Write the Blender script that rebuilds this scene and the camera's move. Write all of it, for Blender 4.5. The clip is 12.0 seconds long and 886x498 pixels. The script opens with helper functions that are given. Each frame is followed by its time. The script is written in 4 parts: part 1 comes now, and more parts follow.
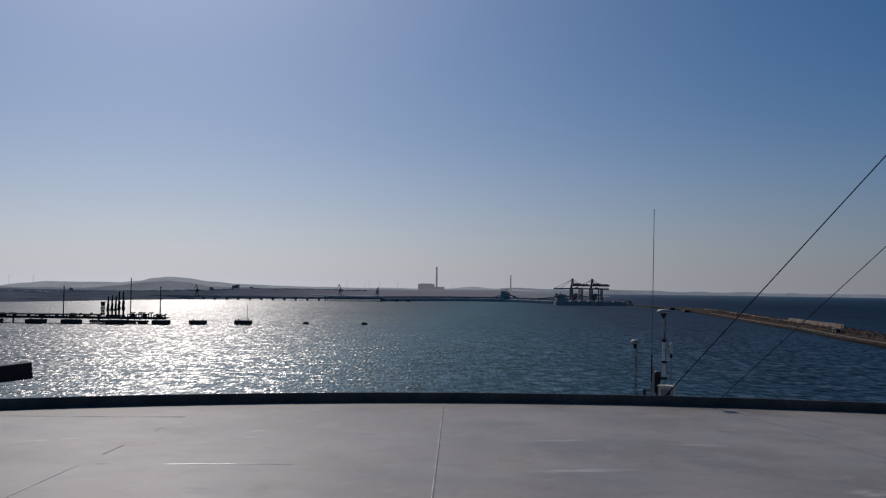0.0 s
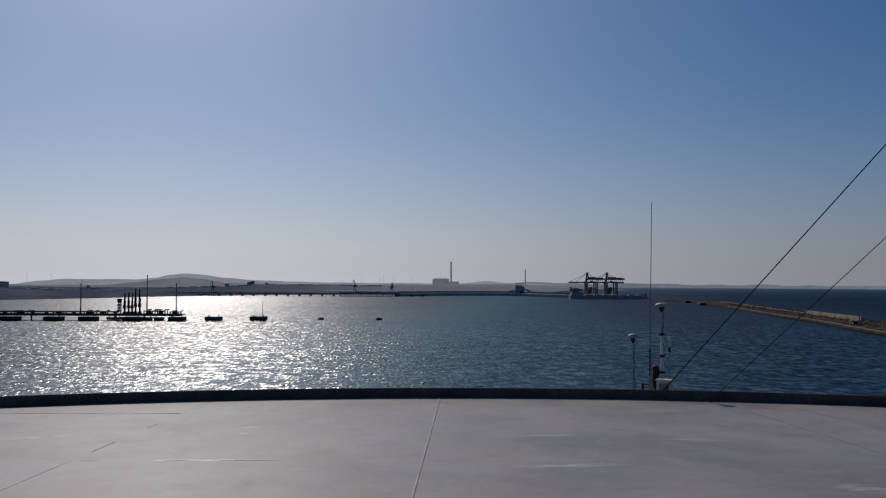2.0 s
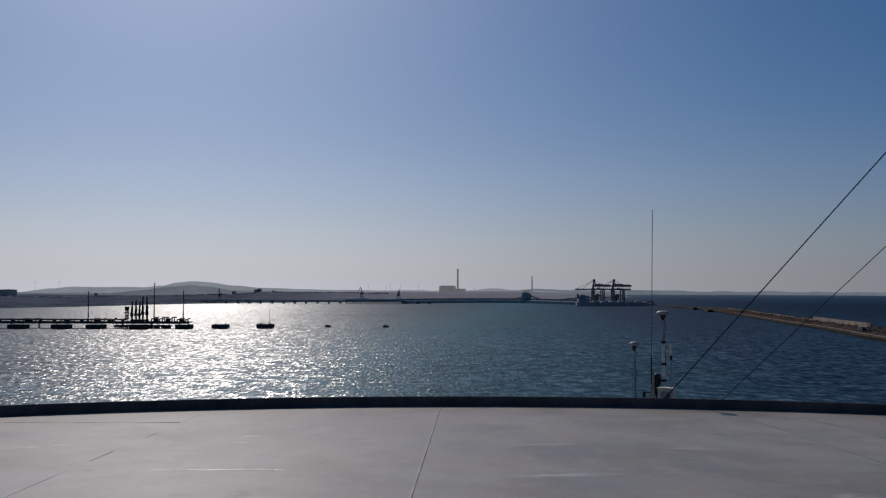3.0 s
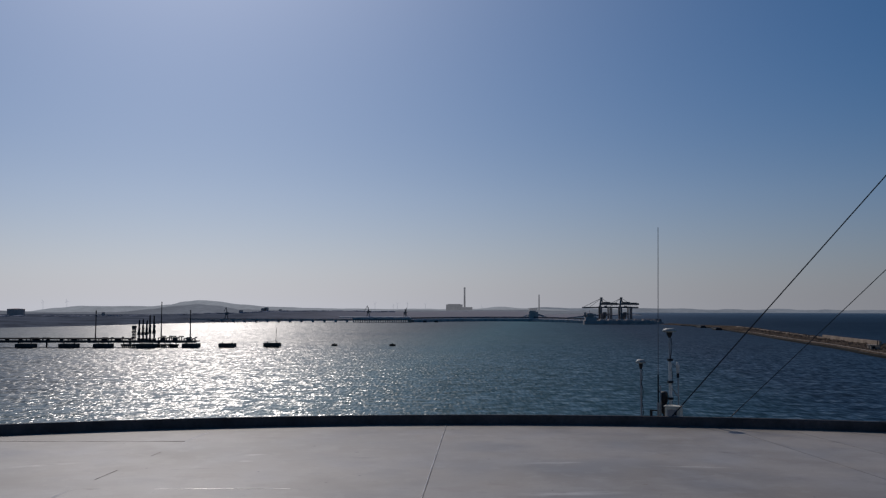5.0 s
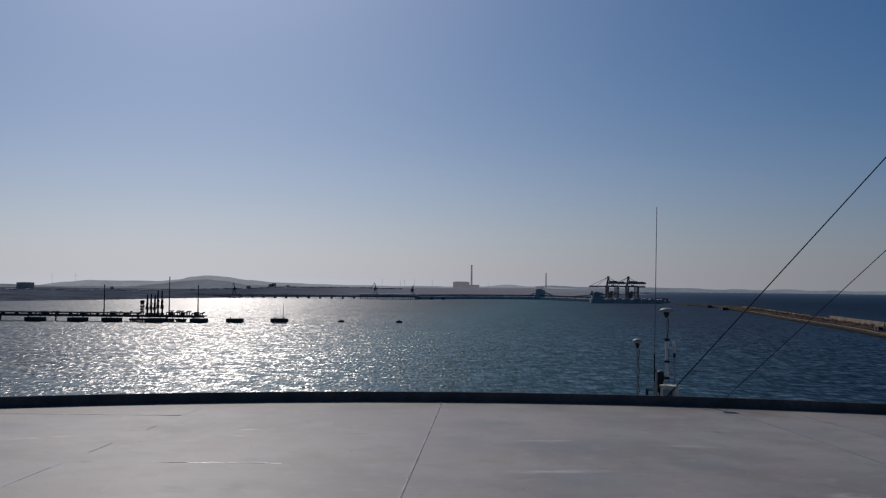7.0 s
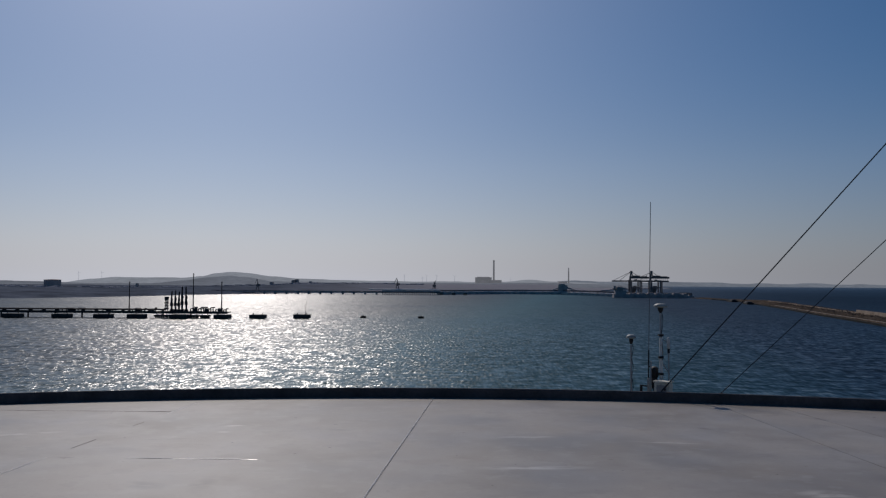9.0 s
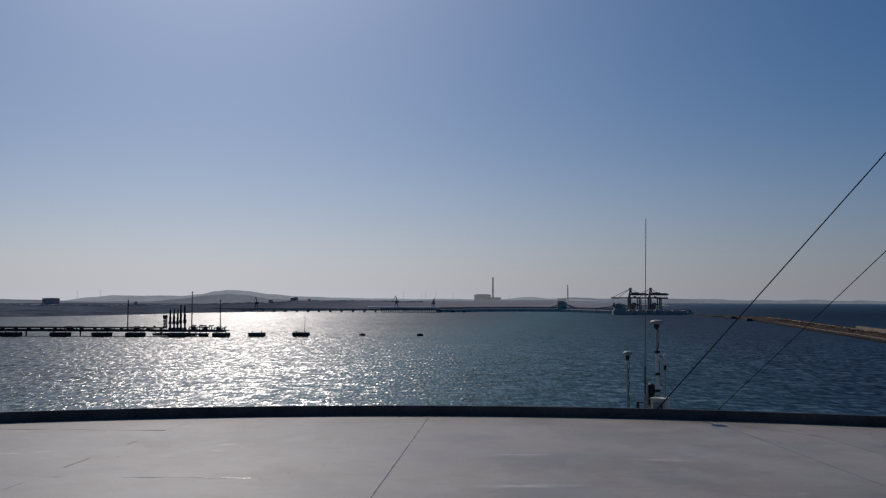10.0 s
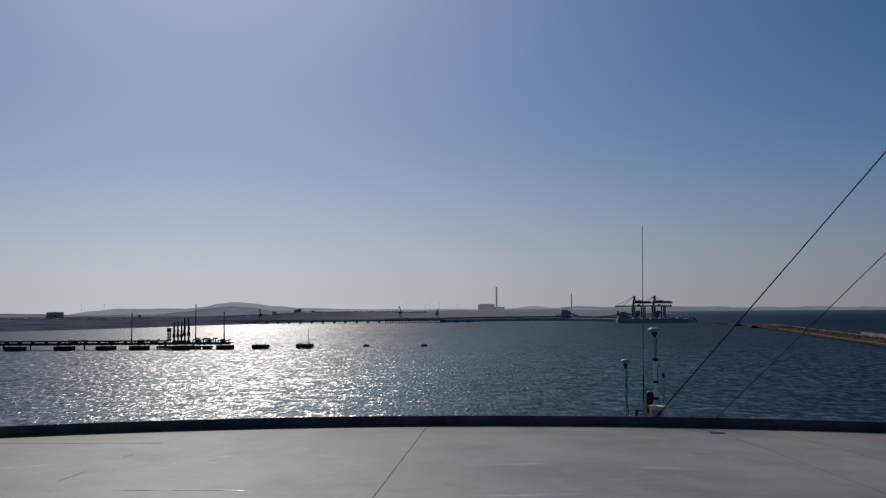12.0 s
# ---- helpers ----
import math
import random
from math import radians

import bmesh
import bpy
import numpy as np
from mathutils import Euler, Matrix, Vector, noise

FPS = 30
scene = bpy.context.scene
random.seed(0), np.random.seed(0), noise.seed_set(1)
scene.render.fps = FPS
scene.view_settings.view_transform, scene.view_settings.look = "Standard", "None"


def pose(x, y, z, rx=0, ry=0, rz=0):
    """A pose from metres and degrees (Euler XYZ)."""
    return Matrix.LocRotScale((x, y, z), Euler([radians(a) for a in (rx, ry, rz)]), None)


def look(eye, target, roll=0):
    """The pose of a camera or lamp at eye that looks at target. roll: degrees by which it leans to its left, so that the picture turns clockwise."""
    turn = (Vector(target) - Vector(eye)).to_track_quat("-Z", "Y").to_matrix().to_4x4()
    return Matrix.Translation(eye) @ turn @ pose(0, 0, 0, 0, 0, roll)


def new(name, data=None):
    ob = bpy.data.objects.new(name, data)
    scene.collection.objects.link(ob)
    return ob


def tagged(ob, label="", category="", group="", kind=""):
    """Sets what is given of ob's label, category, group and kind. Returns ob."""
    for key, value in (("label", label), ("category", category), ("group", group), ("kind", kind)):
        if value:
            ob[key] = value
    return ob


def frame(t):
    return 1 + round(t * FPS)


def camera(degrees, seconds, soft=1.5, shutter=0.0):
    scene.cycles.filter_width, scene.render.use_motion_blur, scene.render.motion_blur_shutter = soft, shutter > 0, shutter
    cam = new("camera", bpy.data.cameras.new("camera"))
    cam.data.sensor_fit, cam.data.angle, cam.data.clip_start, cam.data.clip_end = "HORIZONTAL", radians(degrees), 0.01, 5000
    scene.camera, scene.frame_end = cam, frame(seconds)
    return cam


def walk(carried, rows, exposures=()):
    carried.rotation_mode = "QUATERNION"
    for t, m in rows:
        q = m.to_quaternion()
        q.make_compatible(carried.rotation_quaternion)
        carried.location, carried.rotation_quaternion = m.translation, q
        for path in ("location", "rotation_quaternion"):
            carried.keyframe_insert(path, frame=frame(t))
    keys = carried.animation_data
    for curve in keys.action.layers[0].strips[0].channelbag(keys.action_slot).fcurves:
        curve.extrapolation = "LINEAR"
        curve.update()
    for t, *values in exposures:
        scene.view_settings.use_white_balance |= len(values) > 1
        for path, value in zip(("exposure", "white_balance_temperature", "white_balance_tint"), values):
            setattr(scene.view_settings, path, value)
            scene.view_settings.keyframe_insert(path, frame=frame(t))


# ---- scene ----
cam = camera(55.0, 12.0, soft=1.25)
PATH = [
    (0.0, pose(-0.555, 0.000, 29.976, 92.53, -0.73, -2.35)),
    (0.5, pose(-0.508, 0.000, 30.002, 92.45, -0.38, -2.18)),
    (1.0, pose(-0.427, 0.000, 29.983, 92.37, -0.46, -2.09)),
    (1.5, pose(-0.350, 0.000, 30.020, 92.06, -0.10, -1.79)),
    (2.0, pose(-0.270, 0.000, 29.987, 92.17, -0.30, -1.37)),
    (2.5, pose(-0.220, 0.000, 30.021, 92.41, 0.11, -1.06)),
    (3.0, pose(-0.173, 0.000, 30.004, 92.65, -0.18, -0.92)),
    (3.5, pose(-0.132, 0.000, 30.007, 93.75, -0.12, -0.83)),
    (3.7, pose(-0.137, 0.000, 30.007, 93.82, -0.08, -0.83)),
    (5.3, pose(-0.152, 0.000, 29.993, 93.95, -0.21, -0.30)),
    (5.5, pose(-0.148, 0.000, 29.993, 93.99, -0.58, -0.26)),
    (6.0, pose(-0.117, 0.000, 29.989, 92.21, -2.08, -0.22)),
    (6.5, pose(-0.080, 0.000, 29.992, 91.43, -1.53, 0.07)),
    (7.0, pose(0.001, 0.000, 30.001, 92.37, -0.60, 0.01)),
    (7.2, pose(0.031, 0.000, 30.001, 92.44, -0.59, 0.15)),
    (8.8, pose(0.444, 0.000, 30.018, 91.87, -0.43, 1.40)),
    (9.0, pose(0.470, 0.000, 30.018, 92.05, -0.35, 1.51)),
    (9.5, pose(0.514, 0.000, 30.013, 92.07, 0.13, 1.78)),
    (10.0, pose(0.523, 0.000, 30.014, 93.22, -0.18, 1.45)),
    (10.5, pose(0.518, 0.000, 30.013, 94.12, -0.06, 1.36)),
    (11.0, pose(0.525, 0.000, 30.018, 93.79, 0.19, 1.40)),
    (11.5, pose(0.556, 0.000, 30.012, 93.70, 0.24, 1.40)),
    (12.0, pose(0.628, 0.000, 30.007, 93.90, 0.41, 1.70)),
]
walk(cam, PATH, exposures=((0.0, -0.77, 6220, 9), (12.0, -0.84, 6220, 9)))

# ---- light ----
SUN_AZ, SUN_EL = radians(-17.7), radians(40.0)
to_sun = Vector((math.sin(SUN_AZ) * math.cos(SUN_EL), math.cos(SUN_AZ) * math.cos(SUN_EL), math.sin(SUN_EL)))
world = bpy.data.worlds.new("world")
scene.world = world
world.use_nodes = True
wn, wl = world.node_tree.nodes, world.node_tree.links
sky = wn.new("ShaderNodeTexSky")
sky.sky_type = "NISHITA"
sky.sun_disc = False
sky.sun_elevation = SUN_EL
sky.sun_rotation = SUN_AZ
sky.altitude = 0
sky.air_density = 0.7
sky.dust_density = 1.6
sky.ozone_density = 6.0
# sea haze that whitens the sky towards the horizon, alike all round
way, up, low, power, haze = wn.new("ShaderNodeTexCoord"), wn.new("ShaderNodeSeparateXYZ"), wn.new("ShaderNodeMath"), wn.new("ShaderNodeMath"), wn.new("ShaderNodeMix")
wl.new(way.outputs["Generated"], up.inputs["Vector"])
low.operation, low.use_clamp = "SUBTRACT", True
low.inputs[0].default_value = 1.0
wl.new(up.outputs["Z"], low.inputs[1])
power.operation = "POWER"
power.inputs[1].default_value = 8.5
wl.new(low.outputs["Value"], power.inputs[0])
fade = wn.new("ShaderNodeMath")
fade.operation = "MULTIPLY"
fade.inputs[1].default_value = 0.85
wl.new(power.outputs["Value"], fade.inputs[0])
haze.data_type = "RGBA"
wl.new(fade.outputs["Value"], haze.inputs["Factor"])
grey, pale = wn.new("ShaderNodeRGBToBW"), wn.new("ShaderNodeVectorMath")
# the haze takes its brightness from the sky a little above the horizon
above, lowest, veil = wn.new("ShaderNodeCombineXYZ"), wn.new("ShaderNodeMath"), wn.new("ShaderNodeTexSky")
veil.sky_type, veil.sun_disc, veil.sun_elevation, veil.sun_rotation = "NISHITA", False, SUN_EL, SUN_AZ
veil.altitude, veil.air_density, veil.dust_density, veil.ozone_density = 0, 0.7, 1.6, 6.0
lowest.operation = "MAXIMUM"
lowest.inputs[1].default_value = 0.13
wl.new(up.outputs["Z"], lowest.inputs[0])
wl.new(up.outputs["X"], above.inputs["X"])
wl.new(up.outputs["Y"], above.inputs["Y"])
wl.new(lowest.outputs["Value"], above.inputs["Z"])
wl.new(above.outputs["Vector"], veil.inputs["Vector"])
wl.new(veil.outputs["Color"], grey.inputs["Color"])
pale.operation = "SCALE"
pale.inputs[0].default_value = (1.29, 1.29, 1.4)
even, lift = wn.new("ShaderNodeMath"), wn.new("ShaderNodeMath")
even.operation, lift.operation = "POWER", "MULTIPLY"
even.inputs[1].default_value, lift.inputs[1].default_value = 1.15, 0.765
wl.new(grey.outputs["Val"], even.inputs[0])
wl.new(even.outputs["Value"], lift.inputs[0])
wl.new(lift.outputs["Value"], pale.inputs["Scale"])
wl.new(pale.outputs["Vector"], haze.inputs["B"])
rich = wn.new("ShaderNodeHueSaturation")
rich.inputs["Saturation"].default_value = 1.33
rich.inputs["Hue"].default_value = 0.494
wl.new(sky.outputs["Color"], rich.inputs["Color"])
wl.new(rich.outputs["Color"], haze.inputs["A"])
wl.new(haze.outputs["Result"], wn["Background"].inputs["Color"])
wn["Background"].inputs["Strength"].default_value = 0.082
sun_data = bpy.data.lights.new("sun", "SUN")
sun_data.energy, sun_data.angle, sun_data.color = 3.2, radians(0.53), (1.0, 0.89, 0.8)
sun = new("sun", sun_data)
sun.matrix_world = look(to_sun * 200, (0, 0, 0))


# ---- materials ----
def material(name, colour, rough=0.7, metal=0.0, scale=1.0, vary=0.25, bump=0.2, bump_scale=None, stain=None, haze_glow=0.0, coords="Object", stretch=(1, 1, 1), spec=0.5):
    """Paint, concrete, rock: two scales of tone, an optional stain colour, a fine relief."""
    m = bpy.data.materials.new(name)
    m.use_nodes = True
    n, l = m.node_tree.nodes, m.node_tree.links
    p = n["Principled BSDF"]
    p.inputs["Metallic"].default_value = metal
    p.inputs["Specular IOR Level"].default_value = spec
    tc = n.new("ShaderNodeTexCoord")
    mp = n.new("ShaderNodeMapping")
    mp.inputs["Scale"].default_value = stretch
    l.new(tc.outputs[coords], mp.inputs["Vector"])
    big, fine = n.new("ShaderNodeTexNoise"), n.new("ShaderNodeTexNoise")
    big.inputs["Scale"].default_value, big.inputs["Detail"].default_value = scale, 5
    fine.inputs["Scale"].default_value, fine.inputs["Detail"].default_value = scale * 11, 4
    for t in (big, fine):
        l.new(mp.outputs["Vector"], t.inputs["Vector"])
    ramp = n.new("ShaderNodeValToRGB")
    lo = [max(0.0, c * (1 - vary)) for c in colour]
    hi = [min(1.0, c * (1 + vary)) for c in colour]
    ramp.color_ramp.elements[0].position, ramp.color_ramp.elements[1].position = 0.3, 0.7
    ramp.color_ramp.elements[0].color, ramp.color_ramp.elements[1].color = (*lo, 1), (*hi, 1)
    l.new(big.outputs["Fac"], ramp.inputs["Fac"])
    mix = n.new("ShaderNodeMix")
    mix.data_type, mix.blend_type = "RGBA", "OVERLAY"
    mix.inputs["Factor"].default_value = 0.35
    l.new(ramp.outputs["Color"], mix.inputs["A"])
    l.new(fine.outputs["Fac"], mix.inputs["B"])
    out = mix.outputs["Result"]
    if stain:
        sn, sr, sm = n.new("ShaderNodeTexNoise"), n.new("ShaderNodeValToRGB"), n.new("ShaderNodeMix")
        sn.inputs["Scale"].default_value, sn.inputs["Detail"].default_value = scale * 2.7, 8
        sr.color_ramp.elements[0].position, sr.color_ramp.elements[1].position = 0.55, 0.75
        sm.data_type = "RGBA"
        sm.inputs["B"].default_value = (*stain, 1)
        l.new(mp.outputs["Vector"], sn.inputs["Vector"])
        l.new(sn.outputs["Fac"], sr.inputs["Fac"])
        l.new(sr.outputs["Color"], sm.inputs["Factor"])
        l.new(out, sm.inputs["A"])
        out = sm.outputs["Result"]
    l.new(out, p.inputs["Base Color"])
    rr = n.new("ShaderNodeMapRange")
    rr.inputs["To Min"].default_value, rr.inputs["To Max"].default_value = max(0.02, rough - 0.08), min(1, rough + 0.08)
    l.new(fine.outputs["Fac"], rr.inputs["Value"])
    l.new(rr.outputs["Result"], p.inputs["Roughness"])
    if bump:
        bn = n.new("ShaderNodeBump")
        bn.inputs["Strength"].default_value = bump
        bn.inputs["Distance"].default_value = 0.02 / scale if bump_scale is None else bump_scale
        l.new(fine.outputs["Fac"], bn.inputs["Height"])
        l.new(bn.outputs["Normal"], p.inputs["Normal"])
    # surface gives off its own colour, imitating haze over far things
    if haze_glow:
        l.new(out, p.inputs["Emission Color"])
        p.inputs["Emission Strength"].default_value = haze_glow
    return m


def water_material():
    """Open harbour water: chop at four scales over a rough, dark, bluish body."""
    m = bpy.data.materials.new("sea_water")
    m.use_nodes = True
    n, l = m.node_tree.nodes, m.node_tree.links
    p = n["Principled BSDF"]
    p.inputs["IOR"].default_value = 1.25
    geo = n.new("ShaderNodeNewGeometry")
    where = n.new("ShaderNodeSeparateXYZ")
    l.new(geo.outputs["Position"], where.inputs["Vector"])

    def span(value, a, b, lo, hi, smooth=False):
        r = n.new("ShaderNodeMapRange")
        r.inputs["From Min"].default_value, r.inputs["From Max"].default_value = a, b
        r.inputs["To Min"].default_value, r.inputs["To Max"].default_value = lo, hi
        if smooth:
            r.interpolation_type = "SMOOTHSTEP"
        l.new(value, r.inputs["Value"])
        return r.outputs["Result"]

    def calc(kind, a, b):
        k = n.new("ShaderNodeMath")
        k.operation = kind
        for i, v in enumerate((a, b)):
            if isinstance(v, (int, float)):
                k.inputs[i].default_value = v
            else:
                l.new(v, k.inputs[i])
        return k.outputs["Value"]

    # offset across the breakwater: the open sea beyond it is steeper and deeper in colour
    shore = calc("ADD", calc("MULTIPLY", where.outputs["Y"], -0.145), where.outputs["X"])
    # teal mid basin, darker left; weaker light rightwards and outside put into the colour
    body_tint = n.new("ShaderNodeValToRGB")
    body_tint.color_ramp.elements.new(0.4)
    for e, (at, colour) in zip(body_tint.color_ramp.elements, ((0.0, (0.018, 0.047, 0.052)), (0.42, (0.025, 0.124, 0.136)), (1.0, (0.013, 0.025, 0.034)))):
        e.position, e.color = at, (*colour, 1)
    l.new(span(shore, -200, 90, 0, 1), body_tint.inputs["Fac"])
    l.new(body_tint.outputs["Color"], p.inputs["Base Color"])
    lean = n.new("ShaderNodeCombineXYZ")
    lean.inputs["Z"].default_value = 1.0
    far = calc("ADD", span(where.outputs["Y"], 250, 1200, 0.0, -0.05), span(where.outputs["Y"], 130, 330, 0.05, 0.0))
    open_sea = calc("MULTIPLY", span(shore, 190, 400, 0.0, -0.07), span(where.outputs["Y"], 1500, 4000, 1.0, 0.0))
    horizon = span(where.outputs["Y"], 1500, 4600, 0.0, 0.22)
    l.new(calc("ADD", calc("ADD", calc("ADD", far, open_sea), horizon), -0.19), lean.inputs["Y"])
    slope = lean.outputs["Vector"]
    # wave facets: swell, chop and ripples; the ripples run out towards the open bay, where the chop is longer
    calm = span(shore, -100, -25, 1.0, 0.25, True)
    near = calc("MULTIPLY", span(where.outputs["Y"], 220, 520, 1.0, 0.15, True), calm)
    long = span(where.outputs["Y"], 250, 900, 1.0, 0.3, True)
    mid = calc("MULTIPLY", span(where.outputs["Y"], 150, 420, 0.55, 1.0, True), span(where.outputs["Y"], 430, 900, 1.0, 0.35, True))
    for size_x, size_y, across, along_y, reach in ((14.0, 9.0, 0.12, 0.1, None), (4.0, 4.0, 0.25, 0.22, None), (0.9, 5.0, 0.6, 0.4, mid), (0.36, 2.2, 0.62, 0.5, near), (4.6, 3.4, 0.12, 0.62, long)):
        mp, t, k, c, g = (n.new("ShaderNode" + kind) for kind in ("Mapping", "TexNoise", "VectorMath", "VectorMath", "VectorMath"))
        mp.inputs["Scale"].default_value = (1 / size_x, 1 / size_y, 1)
        mp.inputs["Location"].default_value = (size_y * 7, size_x * 3, 0)
        t.inputs["Scale"].default_value, t.inputs["Detail"].default_value = 1.0, 0 if size_x < 1 else 1
        l.new(geo.outputs["Position"], mp.inputs["Vector"])
        l.new(mp.outputs["Vector"], t.inputs["Vector"])
        c.operation = "SUBTRACT"
        c.inputs[1].default_value = (0.5, 0.5, 0.5)
        l.new(t.outputs["Color"], c.inputs[0])
        g.operation = "SCALE"
        g.inputs[0].default_value = (across, along_y, 0)
        g.inputs["Scale"].default_value = 1.0
        if reach:
            l.new(reach, g.inputs["Scale"])
        k.operation = "MULTIPLY_ADD"
        l.new(c.outputs["Vector"], k.inputs[0])
        l.new(g.outputs["Vector"], k.inputs[1])
        l.new(slope, k.inputs[2])
        slope = k.outputs["Vector"]
    unit = n.new("ShaderNodeVectorMath")
    unit.operation = "NORMALIZE"
    l.new(slope, unit.inputs[0])
    l.new(unit.outputs["Vector"], p.inputs["Normal"])
    # gusts roughen the far water
    gust, gm = n.new("ShaderNodeTexNoise"), n.new("ShaderNodeMapping")
    gust.inputs["Scale"].default_value, gust.inputs["Detail"].default_value = 0.006, 4
    gm.inputs["Scale"].default_value = (0.5, 1.5, 1)
    l.new(geo.outputs["Position"], gm.inputs["Vector"])
    l.new(gm.outputs["Vector"], gust.inputs["Vector"])
    l.new(calc("ADD", span(gust.outputs["Fac"], 0.3, 0.7, -0.03, 0.03), span(where.outputs["Y"], 150, 800, 0.28, 0.35)), p.inputs["Roughness"])
    return m


DECK_Z = 28.25
# streaks on the deck paint: from x, to x, y, half width, turn
PALE = ((0.75, 1.6, 9.68, 0.07, 0.1), (2.2, 3.1, 9.45, 0.07, -0.15), (0.5, 1.75, 8.1, 0.11, 0.08), (-4.9, -4.0, 9.55, 0.09, 0.4), (-2.5, -2.1, 10.2, 0.07, 0.3), (-2.4, -2.2, 9.78, 0.06, 0), (3.2, 3.8, 7.2, 0.2, -0.3))
DARK = ((-3.3, -2.4, 9.3, 0.03, 0.22), (-3.5, -3.35, 9.1, 0.02, 1.4), (-0.75, 0.0, 12.36, 0.06, 0.25), (-1.2, -0.75, 10.05, 0.14, 0.1), (-2.5, -2.0, 7.25, 0.16, -0.5), (-1.9, -1.65, 7.3, 0.3, 0), (3.2, 3.5, 10.34, 0.06, -0.8), (-0.85, -0.2, 8.34, 0.014, 0), (-3.55, -3.3, 8.32, 0.05, 0))


def deck_paint():
    """Worn grey deck paint: broad patches, pale scuffs, dark smudges, dished plates."""
    m = bpy.data.materials.new("deck_paint")
    m.use_nodes = True
    n, l = m.node_tree.nodes, m.node_tree.links
    p = n["Principled BSDF"]
    geo = n.new("ShaderNodeNewGeometry")

    def cloud(scale, detail, lo, hi, stretch=(1, 1, 1), turn=0.0):
        mp, t, r = n.new("ShaderNodeMapping"), n.new("ShaderNodeTexNoise"), n.new("ShaderNodeMapRange")
        mp.inputs["Scale"].default_value, mp.inputs["Rotation"].default_value = stretch, (0, 0, turn)
        l.new(geo.outputs["Position"], mp.inputs["Vector"])
        l.new(mp.outputs["Vector"], t.inputs["Vector"])
        t.inputs["Scale"].default_value, t.inputs["Detail"].default_value = scale, detail
        r.inputs["From Min"].default_value, r.inputs["From Max"].default_value = lo, hi
        l.new(t.outputs["Fac"], r.inputs["Value"])
        return r.outputs["Result"]

    def layer(below, colour, mask, amount):
        x, k = n.new("ShaderNodeMix"), n.new("ShaderNodeMath")
        x.data_type = "RGBA"
        k.operation = "MULTIPLY"
        k.inputs[1].default_value = amount
        l.new(mask, k.inputs[0])
        l.new(k.outputs["Value"], x.inputs["Factor"])
        if isinstance(below, tuple):
            x.inputs["A"].default_value = (*below, 1)
        else:
            l.new(below, x.inputs["A"])
        x.inputs["B"].default_value = (*colour, 1)
        return x.outputs["Result"]

    def mark(x0, x1, y, half, turn=0.0):
        """A worn or dark streak with a ragged edge, x0 to x1 along y."""
        mp, size, r, k = n.new("ShaderNodeMapping"), n.new("ShaderNodeVectorMath"), n.new("ShaderNodeMapRange"), n.new("ShaderNodeMath")
        mp.vector_type = "TEXTURE"
        mp.inputs["Location"].default_value, mp.inputs["Rotation"].default_value = ((x0 + x1) / 2, y, DECK_Z), (0, 0, turn)
        mp.inputs["Scale"].default_value = ((x1 - x0) / 2, half, 1)
        l.new(geo.outputs["Position"], mp.inputs["Vector"])
        size.operation = "LENGTH"
        l.new(mp.outputs["Vector"], size.inputs[0])
        r.inputs["From Min"].default_value, r.inputs["From Max"].default_value = 1.0, 0.25
        l.new(size.outputs["Value"], r.inputs["Value"])
        k.operation = "MULTIPLY"
        l.new(r.outputs["Result"], k.inputs[0])
        l.new(ragged, k.inputs[1])
        return k.outputs["Value"]

    ragged = cloud(7.0, 5, 0.36, 0.56, (0.6, 1.6, 1))
    c = layer((0.252, 0.224, 0.194), (0.338, 0.301, 0.263), cloud(0.45, 6, 0.36, 0.64, (1, 1.5, 1), 0.35), 1.0)
    c = layer(c, (0.205, 0.183, 0.162), cloud(0.8, 3, 0.5, 0.72, (1, 1.1, 1), 0.4), 0.75)
    c = layer(c, (0.372, 0.342, 0.308), cloud(1.2, 3, 0.53, 0.7, (1, 0.9, 1), -0.25), 0.6)
    c = layer(c, (0.254, 0.208, 0.174), cloud(1.6, 6, 0.6, 0.75, (1, 1.2, 1), 0.9), 0.4)
    c = layer(c, (0.365, 0.338, 0.310), cloud(2.4, 5, 0.64, 0.72, (0.7, 1.2, 1), -0.12), 0.35)
    c = layer(c, (0.223, 0.196, 0.174), cloud(22.0, 3, 0.55, 0.75), 0.35)
    c = layer(c, (0.405, 0.374, 0.341), cloud(4.6, 8, 0.58, 0.62, (0.9, 1.1, 1), 0.2), 0.2)
    c = layer(c, (0.203, 0.179, 0.159), cloud(2.7, 8, 0.59, 0.64, (0.9, 1.1, 1), -0.3), 0.25)
    for x0, x1, y, half, turn in PALE:
        c = layer(c, (0.484, 0.454, 0.413), mark(x0, x1, y, half, turn), 1.0)
    for x0, x1, y, half, turn in DARK:
        c = layer(c, (0.112, 0.098, 0.087), mark(x0, x1, y, half, turn), 0.55)
    c = layer(c, (0.121, 0.084, 0.056), cloud(5.0, 3, 0.74, 0.8), 0.6)
    c = layer(c, (0.038, 0.034, 0.030), cloud(9.0, 1, 0.79, 0.82), 0.8)
    l.new(c, p.inputs["Base Color"])
    p.inputs["Specular IOR Level"].default_value = 0.33
    l.new(cloud(1.1, 5, -0.6, 1.7), p.inputs["Roughness"])
    b, b2 = n.new("ShaderNodeBump"), n.new("ShaderNodeBump")
    b.inputs["Strength"].default_value, b.inputs["Distance"].default_value = 1.0, 0.0009
    l.new(cloud(0.8, 1, 0, 1), b.inputs["Height"])
    b2.inputs["Strength"].default_value, b2.inputs["Distance"].default_value = 0.3, 0.003
    l.new(cloud(14, 4, 0, 1), b2.inputs["Height"])
    l.new(b.outputs["Normal"], b2.inputs["Normal"])
    l.new(b2.outputs["Normal"], p.inputs["Normal"])
    return m


